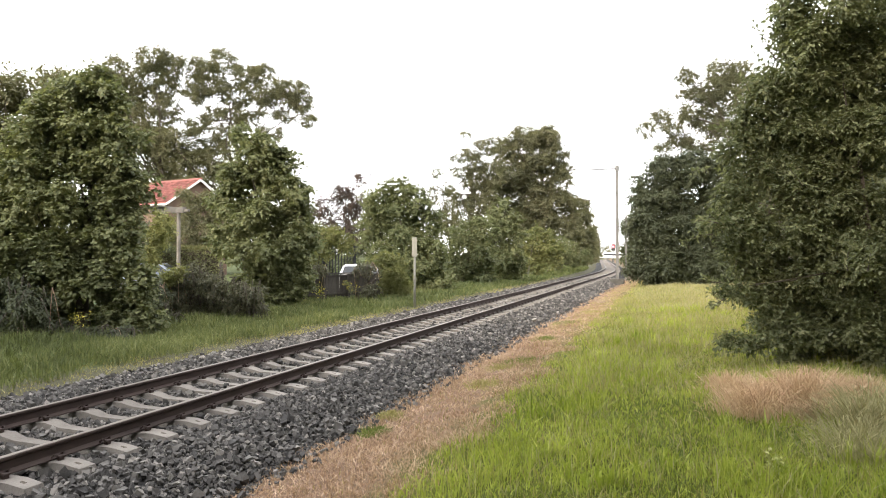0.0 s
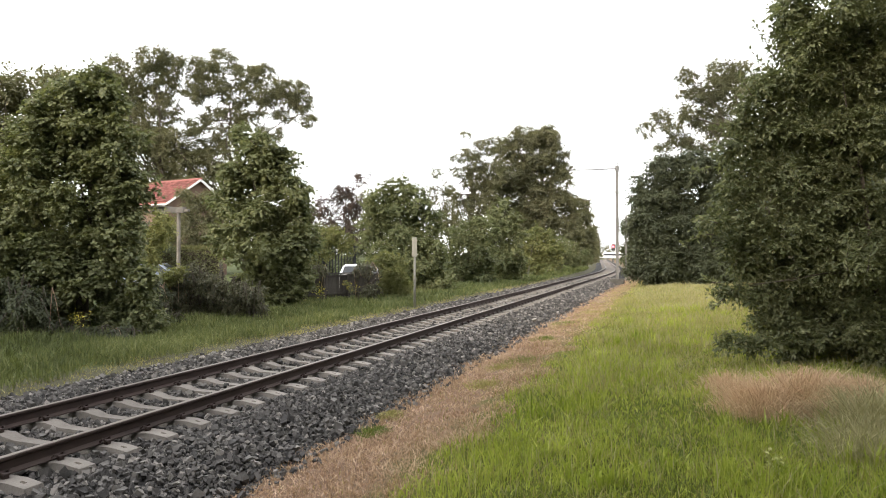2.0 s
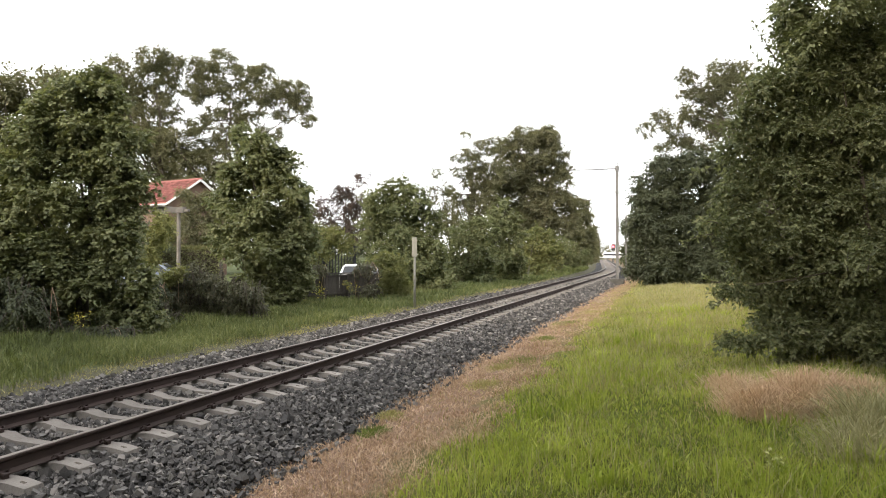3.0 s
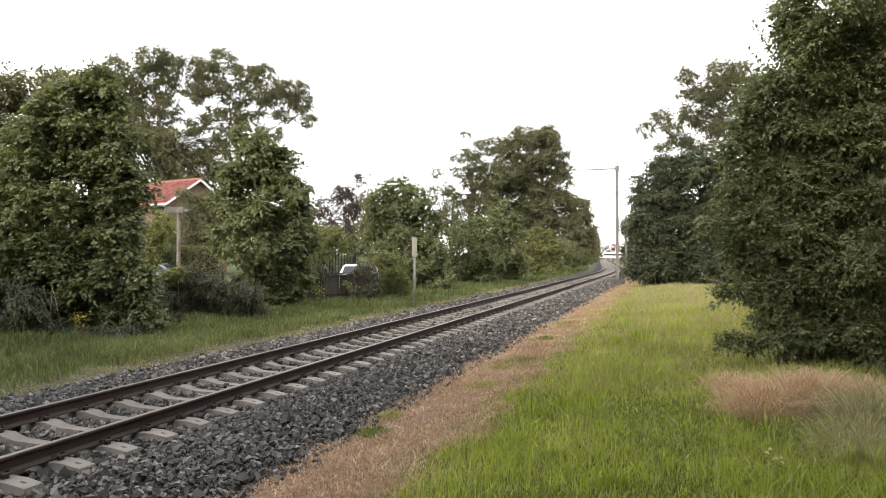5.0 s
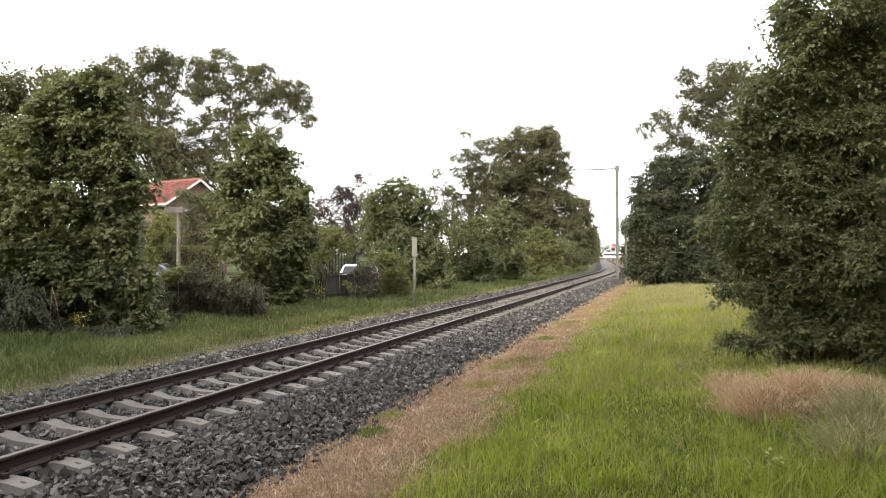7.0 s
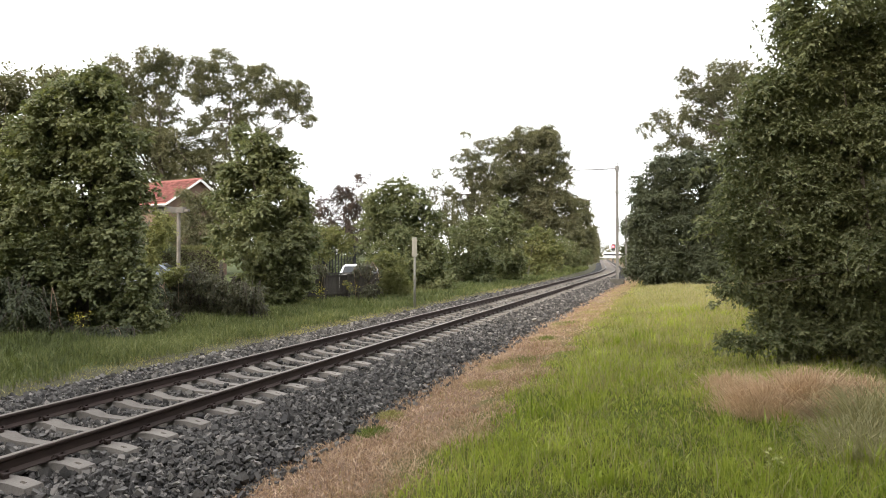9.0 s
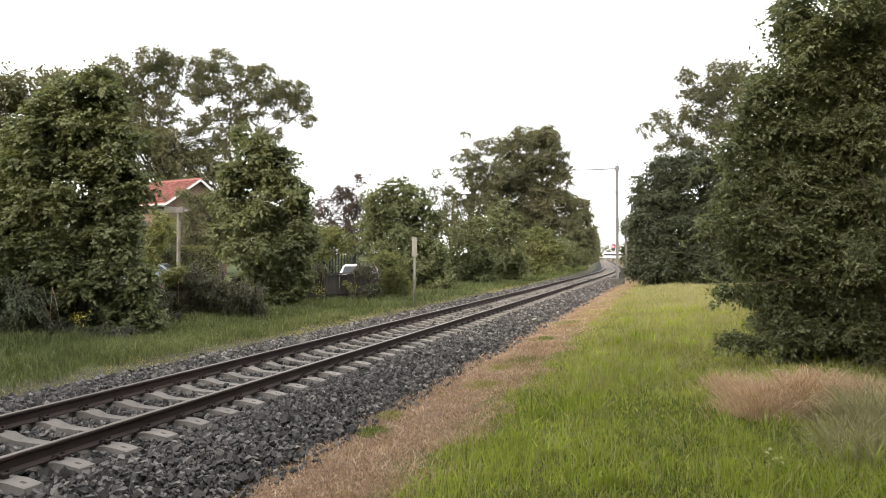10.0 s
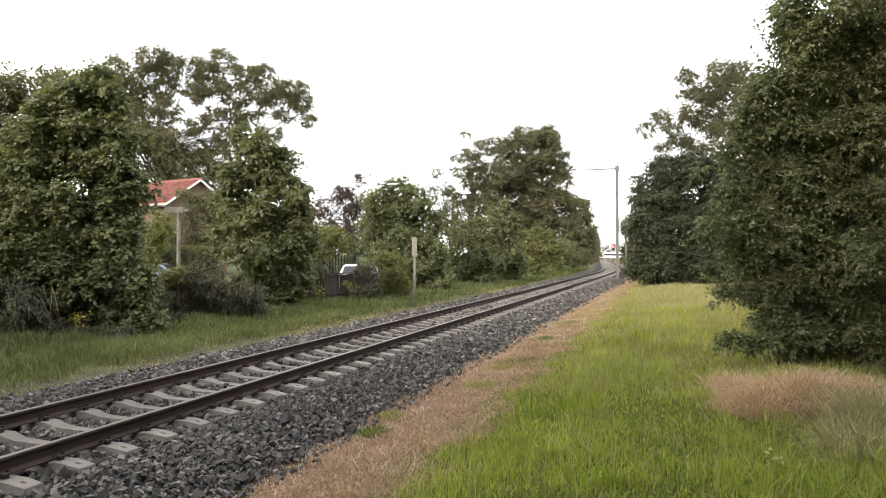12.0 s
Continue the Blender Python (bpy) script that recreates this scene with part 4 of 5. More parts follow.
tree("broadleaf_bush", "large grey green bush with branches to the ground", 25, (3.40, 13.40, 0.38), [
    (2.38, 12.94, 6.27, 0.75, 0.71, 0.75),
    (1.90, 13.12, 6.00, 0.36, 0.35, 0.48),
    (1.87, 12.92, 5.18, 0.59, 0.56, 0.55),
    (1.38, 12.77, 4.81, 0.36, 0.34, 0.38),
    (2.66, 13.52, 5.26, 0.78, 0.74, 0.78),
    (1.22, 12.86, 4.26, 0.34, 0.33, 0.34),
    (1.81, 13.07, 4.31, 0.59, 0.56, 0.53),
    (2.54, 13.29, 4.17, 0.77, 0.73, 0.67),
    (0.89, 12.64, 3.98, 0.25, 0.19, 0.15),
    (1.27, 12.99, 3.65, 0.44, 0.41, 0.33),
    (1.88, 12.95, 3.39, 0.62, 0.59, 0.49),
    (1.00, 12.87, 3.21, 0.35, 0.33, 0.27),
    (0.56, 12.18, 2.76, 0.29, 0.17, 0.14),
    (1.16, 12.74, 2.77, 0.47, 0.40, 0.32),
    (1.88, 12.95, 2.58, 0.62, 0.58, 0.47),
    (2.75, 13.53, 3.12, 0.78, 0.74, 0.78),
    (0.99, 12.76, 2.30, 0.31, 0.24, 0.19),
    (1.46, 13.05, 2.06, 0.50, 0.43, 0.35),
    (0.87, 12.29, 1.65, 0.35, 0.15, 0.12),
    (1.39, 12.87, 1.54, 0.42, 0.24, 0.19),
    (2.00, 13.18, 1.77, 0.60, 0.55, 0.44),
    (2.56, 12.99, 2.06, 0.75, 0.69, 0.56),
    (1.62, 12.94, 1.11, 0.44, 0.31, 0.25),
    (0.95, 12.31, 0.84, 0.28, 0.16, 0.13),
    (1.36, 12.55, 0.81, 0.35, 0.21, 0.17),
    (2.06, 12.99, 0.93, 0.57, 0.44, 0.36),
    (2.72, 13.39, 1.10, 0.67, 0.64, 0.53),
    (1.89, 13.02, 0.49, 0.38, 0.21, 0.17),
    (1.93, 13.58, 1.31, 0.50, 0.39, 0.32),
    (2.35, 14.25, 1.22, 0.52, 0.49, 0.41),
    (2.56, 13.40, 0.52, 0.58, 0.31, 0.25),
    (3.18, 13.38, 0.83, 0.57, 0.54, 0.47),
    (3.25, 13.47, 5.97, 0.67, 0.63, 1.05),
    (3.32, 13.43, 4.34, 0.66, 0.63, 0.95),
    (3.35, 13.54, 2.73, 0.67, 0.64, 0.95),
    (3.33, 13.48, 1.59, 0.57, 0.54, 0.76),
    (2.66, 14.98, 3.88, 0.65, 0.62, 1.30),
    (2.93, 14.86, 1.50, 0.64, 0.61, 1.17),
    (2.66, 14.98, 5.72, 0.65, 0.62, 1.08)],
     150000, 0.083, LEAF_NEAR, 0.07, per=16, low=0.2, high=0.36, sway=True, slim=0.6, tier=0.7, category="bush")
tree("garden_tree", "dark garden trees between the back gardens", 30, (-41.00, 64.00, 0.30), [
    (-47.68, 60.28, 5.46, 3.50, 3.32, 2.91),
    (-42.34, 62.39, 5.18, 2.93, 2.78, 2.64),
    (-36.62, 62.83, 5.99, 2.59, 2.27, 1.84),
    (-35.24, 65.03, 4.02, 2.94, 2.18, 1.76),
    (-38.91, 63.34, 3.42, 3.51, 2.16, 1.75)],
     19500, 0.255, LEAF_OAK, 0.25, per=14, tier=0.7, category="tree")
tree("garden_tree", "dark garden trees between the back gardens", 31, (-30.00, 68.00, 0.30), [
    (-31.11, 67.23, 3.74, 2.97, 2.20, 1.78),
    (-27.58, 67.97, 4.62, 2.96, 2.56, 2.07),
    (-24.18, 70.84, 4.67, 2.72, 2.58, 2.12),
    (-21.00, 70.73, 4.64, 2.38, 2.06, 1.67),
    (-33.31, 66.36, 2.85, 2.67, 1.32, 1.07),
    (-24.95, 49.69, 1.72, 2.22, 0.99, 0.80),
    (-26.21, 49.28, 1.36, 1.33, 0.88, 0.71),
    (-18.97, 72.38, 3.46, 2.41, 2.09, 1.69)],
     19500, 0.238, LEAF_DARK, 0.25, per=14, tier=0.7, category="tree")
tree("garden_tree", "dark garden trees behind the maples", 32, (-33.00, 30.00, 0.30), [
    (-36.31, 30.60, 3.89, 2.94, 2.79, 2.29),
    (-32.79, 30.83, 3.85, 2.55, 2.43, 2.24),
    (-30.70, 32.39, 3.23, 2.28, 2.01, 1.63),
    (-27.76, 33.14, 2.58, 0.52, 0.40, 0.32)],
     18200, 0.187, LEAF_DARK, 0.2, per=14, tier=0.7, category="tree")
tree("shrub", "bright young growth on top of the brambles", 35, (-16.40, 18.30, 0.20), [
    (-14.55, 17.61, 1.60, 0.26, 0.24, 0.21),
    (-14.74, 17.47, 1.45, 0.21, 0.20, 0.17),
    (-14.22, 17.67, 1.70, 0.17, 0.16, 0.14)],
     1950, 0.102, LEAF_YOUNG, 0.03, per=8, many=3, category="shrub")


# ---- railway furniture ----
DIRTY = plain_mat("mossy_old_concrete", (0.045, 0.042, 0.036), (0.11, 0.103, 0.09), 4, 0.9, 0, 0.4, 0.01)


def catenary_mast(x, y, z0, height, label, arm=0.0, block=True):
    e = new("catenary_mast")
    e.location = (x, y, z0)
    tagged(e, label, "mast", "masts along the line")
    if block:
        bm = bmesh.new()
        box(bm, -0.5, 0.5, -0.5, 0.5, -0.2, 0.42, 0.05)
        part("foundation", bm, DIRTY, e, "grey concrete foundation block")
    bm = bmesh.new()
    box(bm, -0.1, 0.1, -0.012, 0.012, 0.35, height)
    box(bm, -0.112, -0.1, -0.1, 0.1, 0.35, height)
    box(bm, 0.1, 0.112, -0.1, 0.1, 0.35, height)
    part("post", bm, GALV, e)
    bm = bmesh.new()
    tube(bm, [(0, 0, height), (0, 0, height + 0.25), (0, 0, height + 0.5)], [0.07, 0.05, 0.04], 8)
    part("cap", bm, GALV, e)
    for z in (0.55, 0.78):
        bm = bmesh.new()
        box(bm, -0.14, 0.14, -0.12, 0.12, height * z, height * z + 0.12, 0.01)
        part("clamp", bm, GALV, e)
    if arm:
        bm = bmesh.new()
        tube(bm, [(0, 0, height - 0.05), (-arm * 0.5, 0, height - 0.09), (-arm, 0, height - 0.05)], [0.05, 0.05, 0.045], 8)
        part("cross_arm", bm, GALV, e, "thin steel arm reaching over the track")
        bm = bmesh.new()
        tube(bm, [(0, 0, height - 0.25), (0, 0, height + 0.12)], [0.15, 0.15], 10)
        part("collar", bm, GALV, e)
    return e


catenary_mast(-3.95, 53.6, 0.0, 8.7, "tall weathered steel mast on a concrete block beside the track", arm=3.6)
catenary_mast(-5.0, 81.0, 0.1, 6.4, "thin weathered steel mast on a concrete block beside the trees")
catenary_mast(-14.6, 118.0, 0.2, 5.8, "weathered steel mast under the lineside oaks", block=False)
catenary_mast(-16.5, 135.0, 0.2, 6.4, "weathered steel mast under the lineside oaks", block=False)


def track_sign(x, y, z0):
    e = new("track_sign")
    e.location = (x, y, z0)
    tagged(e, "grey metal signpost with a narrow plate seen edge-on", "signpost")
    bm = bmesh.new()
    tube(bm, [(0, 0, -0.1), (0, 0, 1.1), (0, 0, 2.75)], [0.05, 0.045, 0.042], 10)
    part("post", bm, SIGNPAINT, e, smooth=True)
    bm = bmesh.new()
    tube(bm, [(0, 0, 1.08), (0, 0, 1.16)], [0.068, 0.068], 10)
    part("collar", bm, SIGNPAINT, e)
    bm = bmesh.new()
    box(bm, -0.09, 0.12, -0.075, -0.055, 2.0, 2.76, 0.008)
    pl = part("plate", bm, SIGNPAINT, e, "faded pale grey plate")
    bm = bmesh.new()
    for z in (2.15, 2.6):
        box(bm, -0.07, 0.07, -0.056, 0.06, z, z + 0.04, 0.004)
    part("bracket", bm, SIGNPAINT, pl)


track_sign(-9.6, 25.65, 0.15)


def signal(x, y, z0):
    e = new("railway_signal")
    e.location = (x, y, z0)
    tagged(e, "railway light signal showing red beside the crossing", "signal")
    bm = bmesh.new()
    tube(bm, [(0, 0, -0.2), (0, 0, 3.4)], [0.09, 0.08], 10)
    part("post", bm, GALV, e)
    bm = bmesh.new()
    box(bm, -0.42, 0.42, 0.0, 0.25, 3.0, 4.6, 0.1)
    head = part("head", bm, BLACK, e, "black signal head")
    bm = bmesh.new()
    r = bmesh.ops.create_uvsphere(bm, u_segments=14, v_segments=8, radius=0.26)
    for v in r["verts"]:
        v.co = Vector((v.co.x, v.co.y * 0.4 - 0.02, v.co.z + 3.95))
    part("lens", bm, RED_LAMP, head, "glowing red lens", smooth=True)
    for zz in (3.35, 4.4):
        bm = bmesh.new()
        tube(bm, [(0, 0.02, zz), (0, -0.03, zz)], [0.17, 0.17], 12)
        part("lens", bm, DARKGLASS, head, "unlit dark lens")
    bm = bmesh.new()
    box(bm, -0.25, 0.25, -0.05, 0.2, 0.3, 1.1, 0.03)
    part("cabinet", bm, BLACK, e)


signal(-13.6, 172.0, 0.1)


def barrier(x, y, length, flip):
    e = new("level_crossing_barrier")
    e.location = (x, y, 0.1)
    tagged(e, "white lowered barrier boom across the level crossing", "barrier", "crossing barriers")
    bm = bmesh.new()
    box(bm, -0.3, 0.3, -0.3, 0.3, 0, 1.2, 0.05)
    part("housing", bm, WHITE, e)
    for k in range(5):
        bm = bmesh.new()
        a, b = flip * (0.3 + length * k / 5), flip * (0.3 + length * (k + 1) / 5)
        box(bm, min(a, b), max(a, b), -0.05, 0.05, 0.9, 1.12, 0.01)
        part("boom", bm, WHITE if k % 2 == 0 else TILE, e)


barrier(-34.0, 266.0, 9.0, 1)
barrier(-12.5, 268.0, 9.0, -1)


def road_van():
    e = new("white_van")
    e.location = (-21.0, 276.0, 0.15)
    tagged(e, "white delivery vehicle waiting behind the level crossing", "vehicle")
    bm = bmesh.new()
    box(bm, -4.4, 3.6, -1.0, 1.0, 0.55, 2.9, 0.12)
    part("body", bm, CARWHITE, e)
    bm = bmesh.new()
    box(bm, -4.2, 3.4, -1.01, -0.98, 1.55, 2.25, 0.005)
    part("window", bm, DARKGLASS, e)
    for xx in (-2.8, 2.2):
        bm = bmesh.new()
        tube(bm, [(xx, -1.02, 0.35), (xx, -0.8, 0.35)], [0.35, 0.35], 14)
        part("wheel", bm, RUBBER, e)


road_van()


# ---- the gardens over the line ----
def house():
    e = new("house")
    c = Matrix.Translation((-41.2, 53.75, 0.3)) @ Matrix.Rotation(radians(-15), 4, "Z")
    e.matrix_basis = c
    tagged(e, "brick house with a red tiled gable roof and white verges", "house")
    half, deep, eave, ridge = 3.2, 11.0, 6.6, 8.75
    # the gable faces +x, the ridge runs along -x
    bm = bmesh.new()
    sec = [(-half, 0), (half, 0), (half, eave), (0, ridge - 0.12), (-half, eave)]
    a = [bm.verts.new((0, y, z)) for y, z in sec]
    b = [bm.verts.new((-deep, y, z)) for y, z in sec]
    bm.faces.new(a)
    bm.faces.new(b[::-1])
    for k in range(5):
        bm.faces.new((a[k], b[k], b[(k + 1) % 5], a[(k + 1) % 5]))
    part("wall", bm, BRICKWORK, e)
    slope = math.atan2(ridge - eave, half)
    run = math.hypot(ridge - eave, half) + 0.45
    for s in (-1, 1):
        bm = bmesh.new()
        box(bm, -deep - 0.3, 0.35, -run, 0.0, -0.1, 0.0)
        m = Matrix.Translation((0, 0, ridge)) @ Matrix.Rotation(slope * 1.0, 4, "X")
        if s > 0:
            m = Matrix.Translation((0, 0, ridge)) @ Matrix.Rotation(math.pi, 4, "Z") @ Matrix.Rotation(slope, 4, "X")
            m = m @ Matrix.Translation((deep - 0.05, 0, 0))
        roof = part("roof", bm, TILE, e)
        roof.matrix_basis = m
        # pantiles in courses
        w, h = 0.3, 0.36
        tb = bmesh.new()
        tube(tb, [(0, 0, 0.02), (0, -h - 0.03, 0.05)], [0.07, 0.11], 6)
        box(tb, -0.15, 0.15, -h - 0.03, 0, -0.02, 0.02)
        me = bpy.data.meshes.new("roof_tile")
        tb.to_mesh(me)
        tb.free()
        me.materials.append(TILE)
        if s < 0:
            for i in range(int((deep + 0.4) / w)):
                for j in range(int(run / h)):
                    if i < 24:
                        t = new("roof_tile", me)
                        t.parent = roof
                        t.location = (0.2 - i * w, -j * h - 0.02, 0.03)
        bm = bmesh.new()
        if s < 0:
            box(bm, 0.3, 0.4, -run - 0.02, 0.0, -0.1, 0.06, 0.01)
        else:
            box(bm, -deep - 0.35, -deep - 0.25, -run - 0.02, 0.0, -0.16, 0.06, 0.01)
        part("bargeboard", bm, WHITE, roof, "white painted bargeboard")
        bm = bmesh.new()
        box(bm, -deep - 0.3, 0.3, -run - 0.1, -run, -0.14, 0.0, 0.02)
        part("gutter", bm, WHITE, roof)
    bm = bmesh.new()
    tube(bm, [(0.4, 0, ridge + 0.04), (-deep - 0.3, 0, ridge + 0.04)], [0.13, 0.13], 8)
    part("ridge", bm, TILE, e)
    for y in (1.2,):
        w = new("window")
        w.parent = e
        w.location = (0.0, y, 3.6)
        bm = bmesh.new()
        box(bm, 0.005, 0.06, -0.55, 0.55, -0.65, 0.65, 0.02)
        part("frame", bm, WHITE, w)
        bm = bmesh.new()
        box(bm, 0.055, 0.075, -0.45, 0.45, -0.55, 0.55)
        part("pane", bm, DARKGLASS, w)


house()


def lamp_post():
    e = new("garden_lamp_post")
    e.location = (-22.2, 27.5, 0.25)
    tagged(e, "pale square concrete post carrying a horizontal weathered beam", "post")
    bm = bmesh.new()
    box(bm, -0.07, 0.07, -0.07, 0.07, -0.1, 3.95, 0.02)
    part("post", bm, CONCRETE, e)
    bm = bmesh.new()
    box(bm, -1.55, 0.35, -0.12, 0.12, 3.95, 4.22, 0.02)
    part("beam", bm, CONCRETE, e, "pale grey horizontal beam")
    bm = bmesh.new()
    box(bm, -1.6, -0.7, -0.5, 0.45, 4.22, 4.3, 0.01)
    part("cover_board", bm, CONCRETE, e)
    bm = bmesh.new()
    box(bm, 0.25, 0.6, -0.06, 0.06, 4.0, 4.12, 0.01)
    part("bracket", bm, CONCRETE, e)


lamp_post()


def car(name, x, y, turn, paint, label):
    e = new(name)
    e.matrix_basis = Matrix.Translation((x, y, 0.27)) @ Matrix.Rotation(radians(turn), 4, "Z")
    tagged(e, label, "car", "parked cars")
    sec = [(-2.1, 0.35), (-2.12, 0.75), (-2.0, 0.95), (-1.75, 1.0), (-1.25, 1.4), (-0.6, 1.48), (0.5, 1.46), (1.2, 1.0), (1.9, 0.88), (2.1, 0.7), (2.12, 0.35)]
    bm = bmesh.new()
    rings = []
    for yy, f in ((-0.85, 0.0), (-0.8, 1.0), (0.8, 1.0), (0.85, 0.0)):
        rings.append([bm.verts.new((px, yy * (1 - 0.16 * max(0, pz - 0.9) / 0.58), pz - (0.03 if f == 0 else 0))) for px, pz in sec])
    n = len(sec)
    for a, b in zip(rings, rings[1:]):
        for k in range(n):
            bm.faces.new((a[k], a[(k + 1) % n], b[(k + 1) % n], b[k]))
    bm.faces.new(rings[0][::-1])
    bm.faces.new(rings[-1])
    part("body", bm, paint, e)
    for s in (-1, 1):
        bm = bmesh.new()
        vs = [bm.verts.new((px, s * (0.865 - 0.16 * 0.85 * max(0, pz - 0.9) / 0.58), pz)) for px, pz in ((-1.5, 1.02), (-1.15, 1.36), (-0.55, 1.42), (0.45, 1.4), (1.0, 1.03))]
        r = bmesh.ops.extrude_face_region(bm, geom=[bm.faces.new(vs)])
        for v in r["geom"]:
            if isinstance(v, bmesh.types.BMVert):
                v.co.y -= s * 0.02
        part("side_window", bm, DARKGLASS, e)
        for xx in (-1.3, 1.3):
            bm = bmesh.new()
            tube(bm, [(xx, s * 0.87, 0.3), (xx, s * 0.66, 0.3)], [0.31, 0.31], 16)
            w = part("tyre", bm, RUBBER, e)
            bm = bmesh.new()
            tube(bm, [(xx, s * 0.88, 0.3), (xx, s * 0.8, 0.3)], [0.19, 0.19], 12)
            part("rim", bm, GALV, w)
    for xa, xb, za, zb, nm in ((-1.71, -1.29, 1.05, 1.39, "rear_window"), (1.16, 0.56, 1.05, 1.43, "windscreen")):
        bm = bmesh.new()
        off = 0.03 if xa > 0 else -0.03
        bm.faces.new([bm.verts.new(p) for p in ((xa + off, -0.7, za), (xa + off, 0.7, za), (xb + off, 0.62, zb), (xb + off, -0.62, zb))])
        r = bmesh.ops.extrude_face_region(bm, geom=bm.faces[:])
        for v in r["geom"]:
            if isinstance(v, bmesh.types.BMVert):
                v.co.x -= off * 0.6
        part(nm, bm, DARKGLASS, e)
    return e


car("car", -26.6, 31.0, 25, CARPAINT, "grey blue parked car half hidden behind the brambles")
car("car", -15.0, 32.3, 108, CARWHITE, "white parked car behind the timber fence")


def timber_fence():
    e = new("timber_fence")
    e.location = (-15.3, 21.9, 0.2)
    e.rotation_euler = (0, 0, math.atan2(4.2, 1.0))
    tagged(e, "weathered dark timber board fence with a capping rail", "fence")
    long, tall = 9.7, 1.2
    rng = random.Random(4)
    boards = []
    for w in (0.2, 0.23, 0.26):
        bd = bmesh.new()
        box(bd, 0.0, w, -0.012, 0.012, 0.02, tall - 0.04, 0.004)
        me = bpy.data.meshes.new("board")
        bd.to_mesh(me)
        bd.free()
        me.materials.append(WOOD)
        boards.append((w, me))
    x = 0.0
    while x < long:
        w, me = rng.choice(boards)
        b = new("board", me)
        b.parent = e
        b.location = (x, rng.uniform(-0.012, 0.012), rng.uniform(-0.03, 0.01))
        b.rotation_euler = (rng.uniform(-0.01, 0.01), rng.uniform(-0.014, 0.014), 0)
        x += w + rng.uniform(0.008, 0.03)
    for z, y0, y1 in ((tall - 0.02, -0.09, 0.07), (tall - 0.16, -0.06, -0.016), (0.3, -0.06, -0.016)):
        bm = bmesh.new()
        box(bm, -0.1, long + 0.1, y0, y1, z, z + 0.05 if y1 > 0 else z + 0.09, 0.008)
        part("rail", bm, WOOD, e)
    for k in range(7):
        bm = bmesh.new()
        box(bm, k * long / 6 - 0.05, k * long / 6 + 0.05, -0.16, -0.065, -0.1, tall + (0.16 if k % 2 else -0.03), 0.01)
        part("post", bm, WOOD, e)


timber_fence()


def metal_fence():
    e = new("metal_fence")
    e.location = (-19.93, 37.67, 0.25)
    e.rotation_euler = (0, 0, 0.954)
    tagged(e, "black metal railing fence behind the gardens", "fence")
    long, top = 2.4, 2.2
    bd = bmesh.new()
    box(bd, -0.02, 0.02, -0.02, 0.02, 0.0, top, 0.003)
    me = bpy.data.meshes.new("bar")
    bd.to_mesh(me)
    bd.free()
    me.materials.append(BLACK)
    for k in range(int(long / 0.2) + 1):
        b = new("bar", me)
        b.parent = e
        b.location = (k * 0.2, 0, 0)
    for z in (0.5, top - 0.15):
        bm = bmesh.new()
        box(bm, -0.1, long + 0.1, -0.03, 0.03, z, z + 0.06, 0.005)
        part("rail", bm, BLACK, e)
    for x in (0.0, long - 0.3):
        bm = bmesh.new()
        box(bm, x - 0.06, x + 0.06, -0.06, 0.06, -0.1, top + 0.3, 0.01)
        part("post", bm, BLACK, e)


metal_fence()


def clipped_hedge():
    rng = np.random.default_rng(41)
    n = 16000
    p = np.stack([rng.uniform(-3.4, 3.4, n), rng.uniform(-0.6, 0.6, n), rng.uniform(0, 2.35, n)], 1)
    face = rng.integers(0, 3, n)
    p[face == 0, 1] = -0.6 + rng.normal(size=(face == 0).sum()) * 0.05
    p[face == 1, 2] = 2.35 + rng.normal(size=(face == 1).sum()) * 0.05
    e = new("clipped_hedge")
    e.matrix_basis = Matrix.Translation((-30.6, 37.0, 0.28)) @ Matrix.Rotation(radians(20), 4, "Z")
    tagged(e, "square clipped olive green garden hedge", "hedge")
    out = np.where((face == 1)[:, None], [0, 0, 1.0], [0, -1.0, 0.2])
    quads("hedge_leaves", leaf_quads(rng, p, out, 0.12, 0.6, 0.1), LEAF_HEDGE, e)
    bm = bmesh.new()
    box(bm, -3.3, 3.3, -0.45, 0.45, -0.05, 2.2, 0.05)
    part("inner_wood", bm, BARK, e, "dense dark twigs inside the hedge")


clipped_hedge()


def bramble_bank(label, seed, main, leaves, mat):
    """Brambles heaped over a boundary, with long arching and hanging stems."""
    rng = np.random.default_rng(seed)
    e = new("bramble_thicket")
    bx, by = sum(m[0] for m in main) / len(main), sum(m[1] for m in main) / len(main)
    e.location = (bx, by, 0.2)
    tagged(e, label, "bramble")
    rel = [(x - bx, y - by, z - 0.2, rx, ry, rz) for x, y, z, rx, ry, rz in main]
    foliage("leaves", seed, clumps(rng, rel, 14, 0.2, 0.36), leaves, 0.11, mat, e, 6, 0.55, 0.6)
    for k in range(9 * len(rel)):
        m = rel[k % len(rel)]
        a = rng.uniform(0, 6.28)
        p1 = Vector((m[0] + math.cos(a) * m[3] * 0.8, m[1] + math.sin(a) * m[4] * 0.8, m[2] + m[5] * rng.uniform(0.5, 1.05)))
        p0 = Vector((m[0] + rng.normal() * 0.2, m[1] + 0.2, 0.0))
        p2 = p1 + Vector((rng.normal() * 0.25 + 0.15, -0.2 + rng.normal() * 0.12, -min(p1.z - 0.05, rng.uniform(0.3, 1.1))))
        bm = bmesh.new()
        tube(bm, [p0, p0.lerp(p1, 0.6) + Vector((0, 0, 0.1)), p1, p1.lerp(p2, 0.5) + Vector((0.05, -0.05, 0.1)), p2], [0.012, 0.01, 0.009, 0.007, 0.004], 5)
        part("stem", bm, STRAW if k % 9 == 0 else BARK, e)


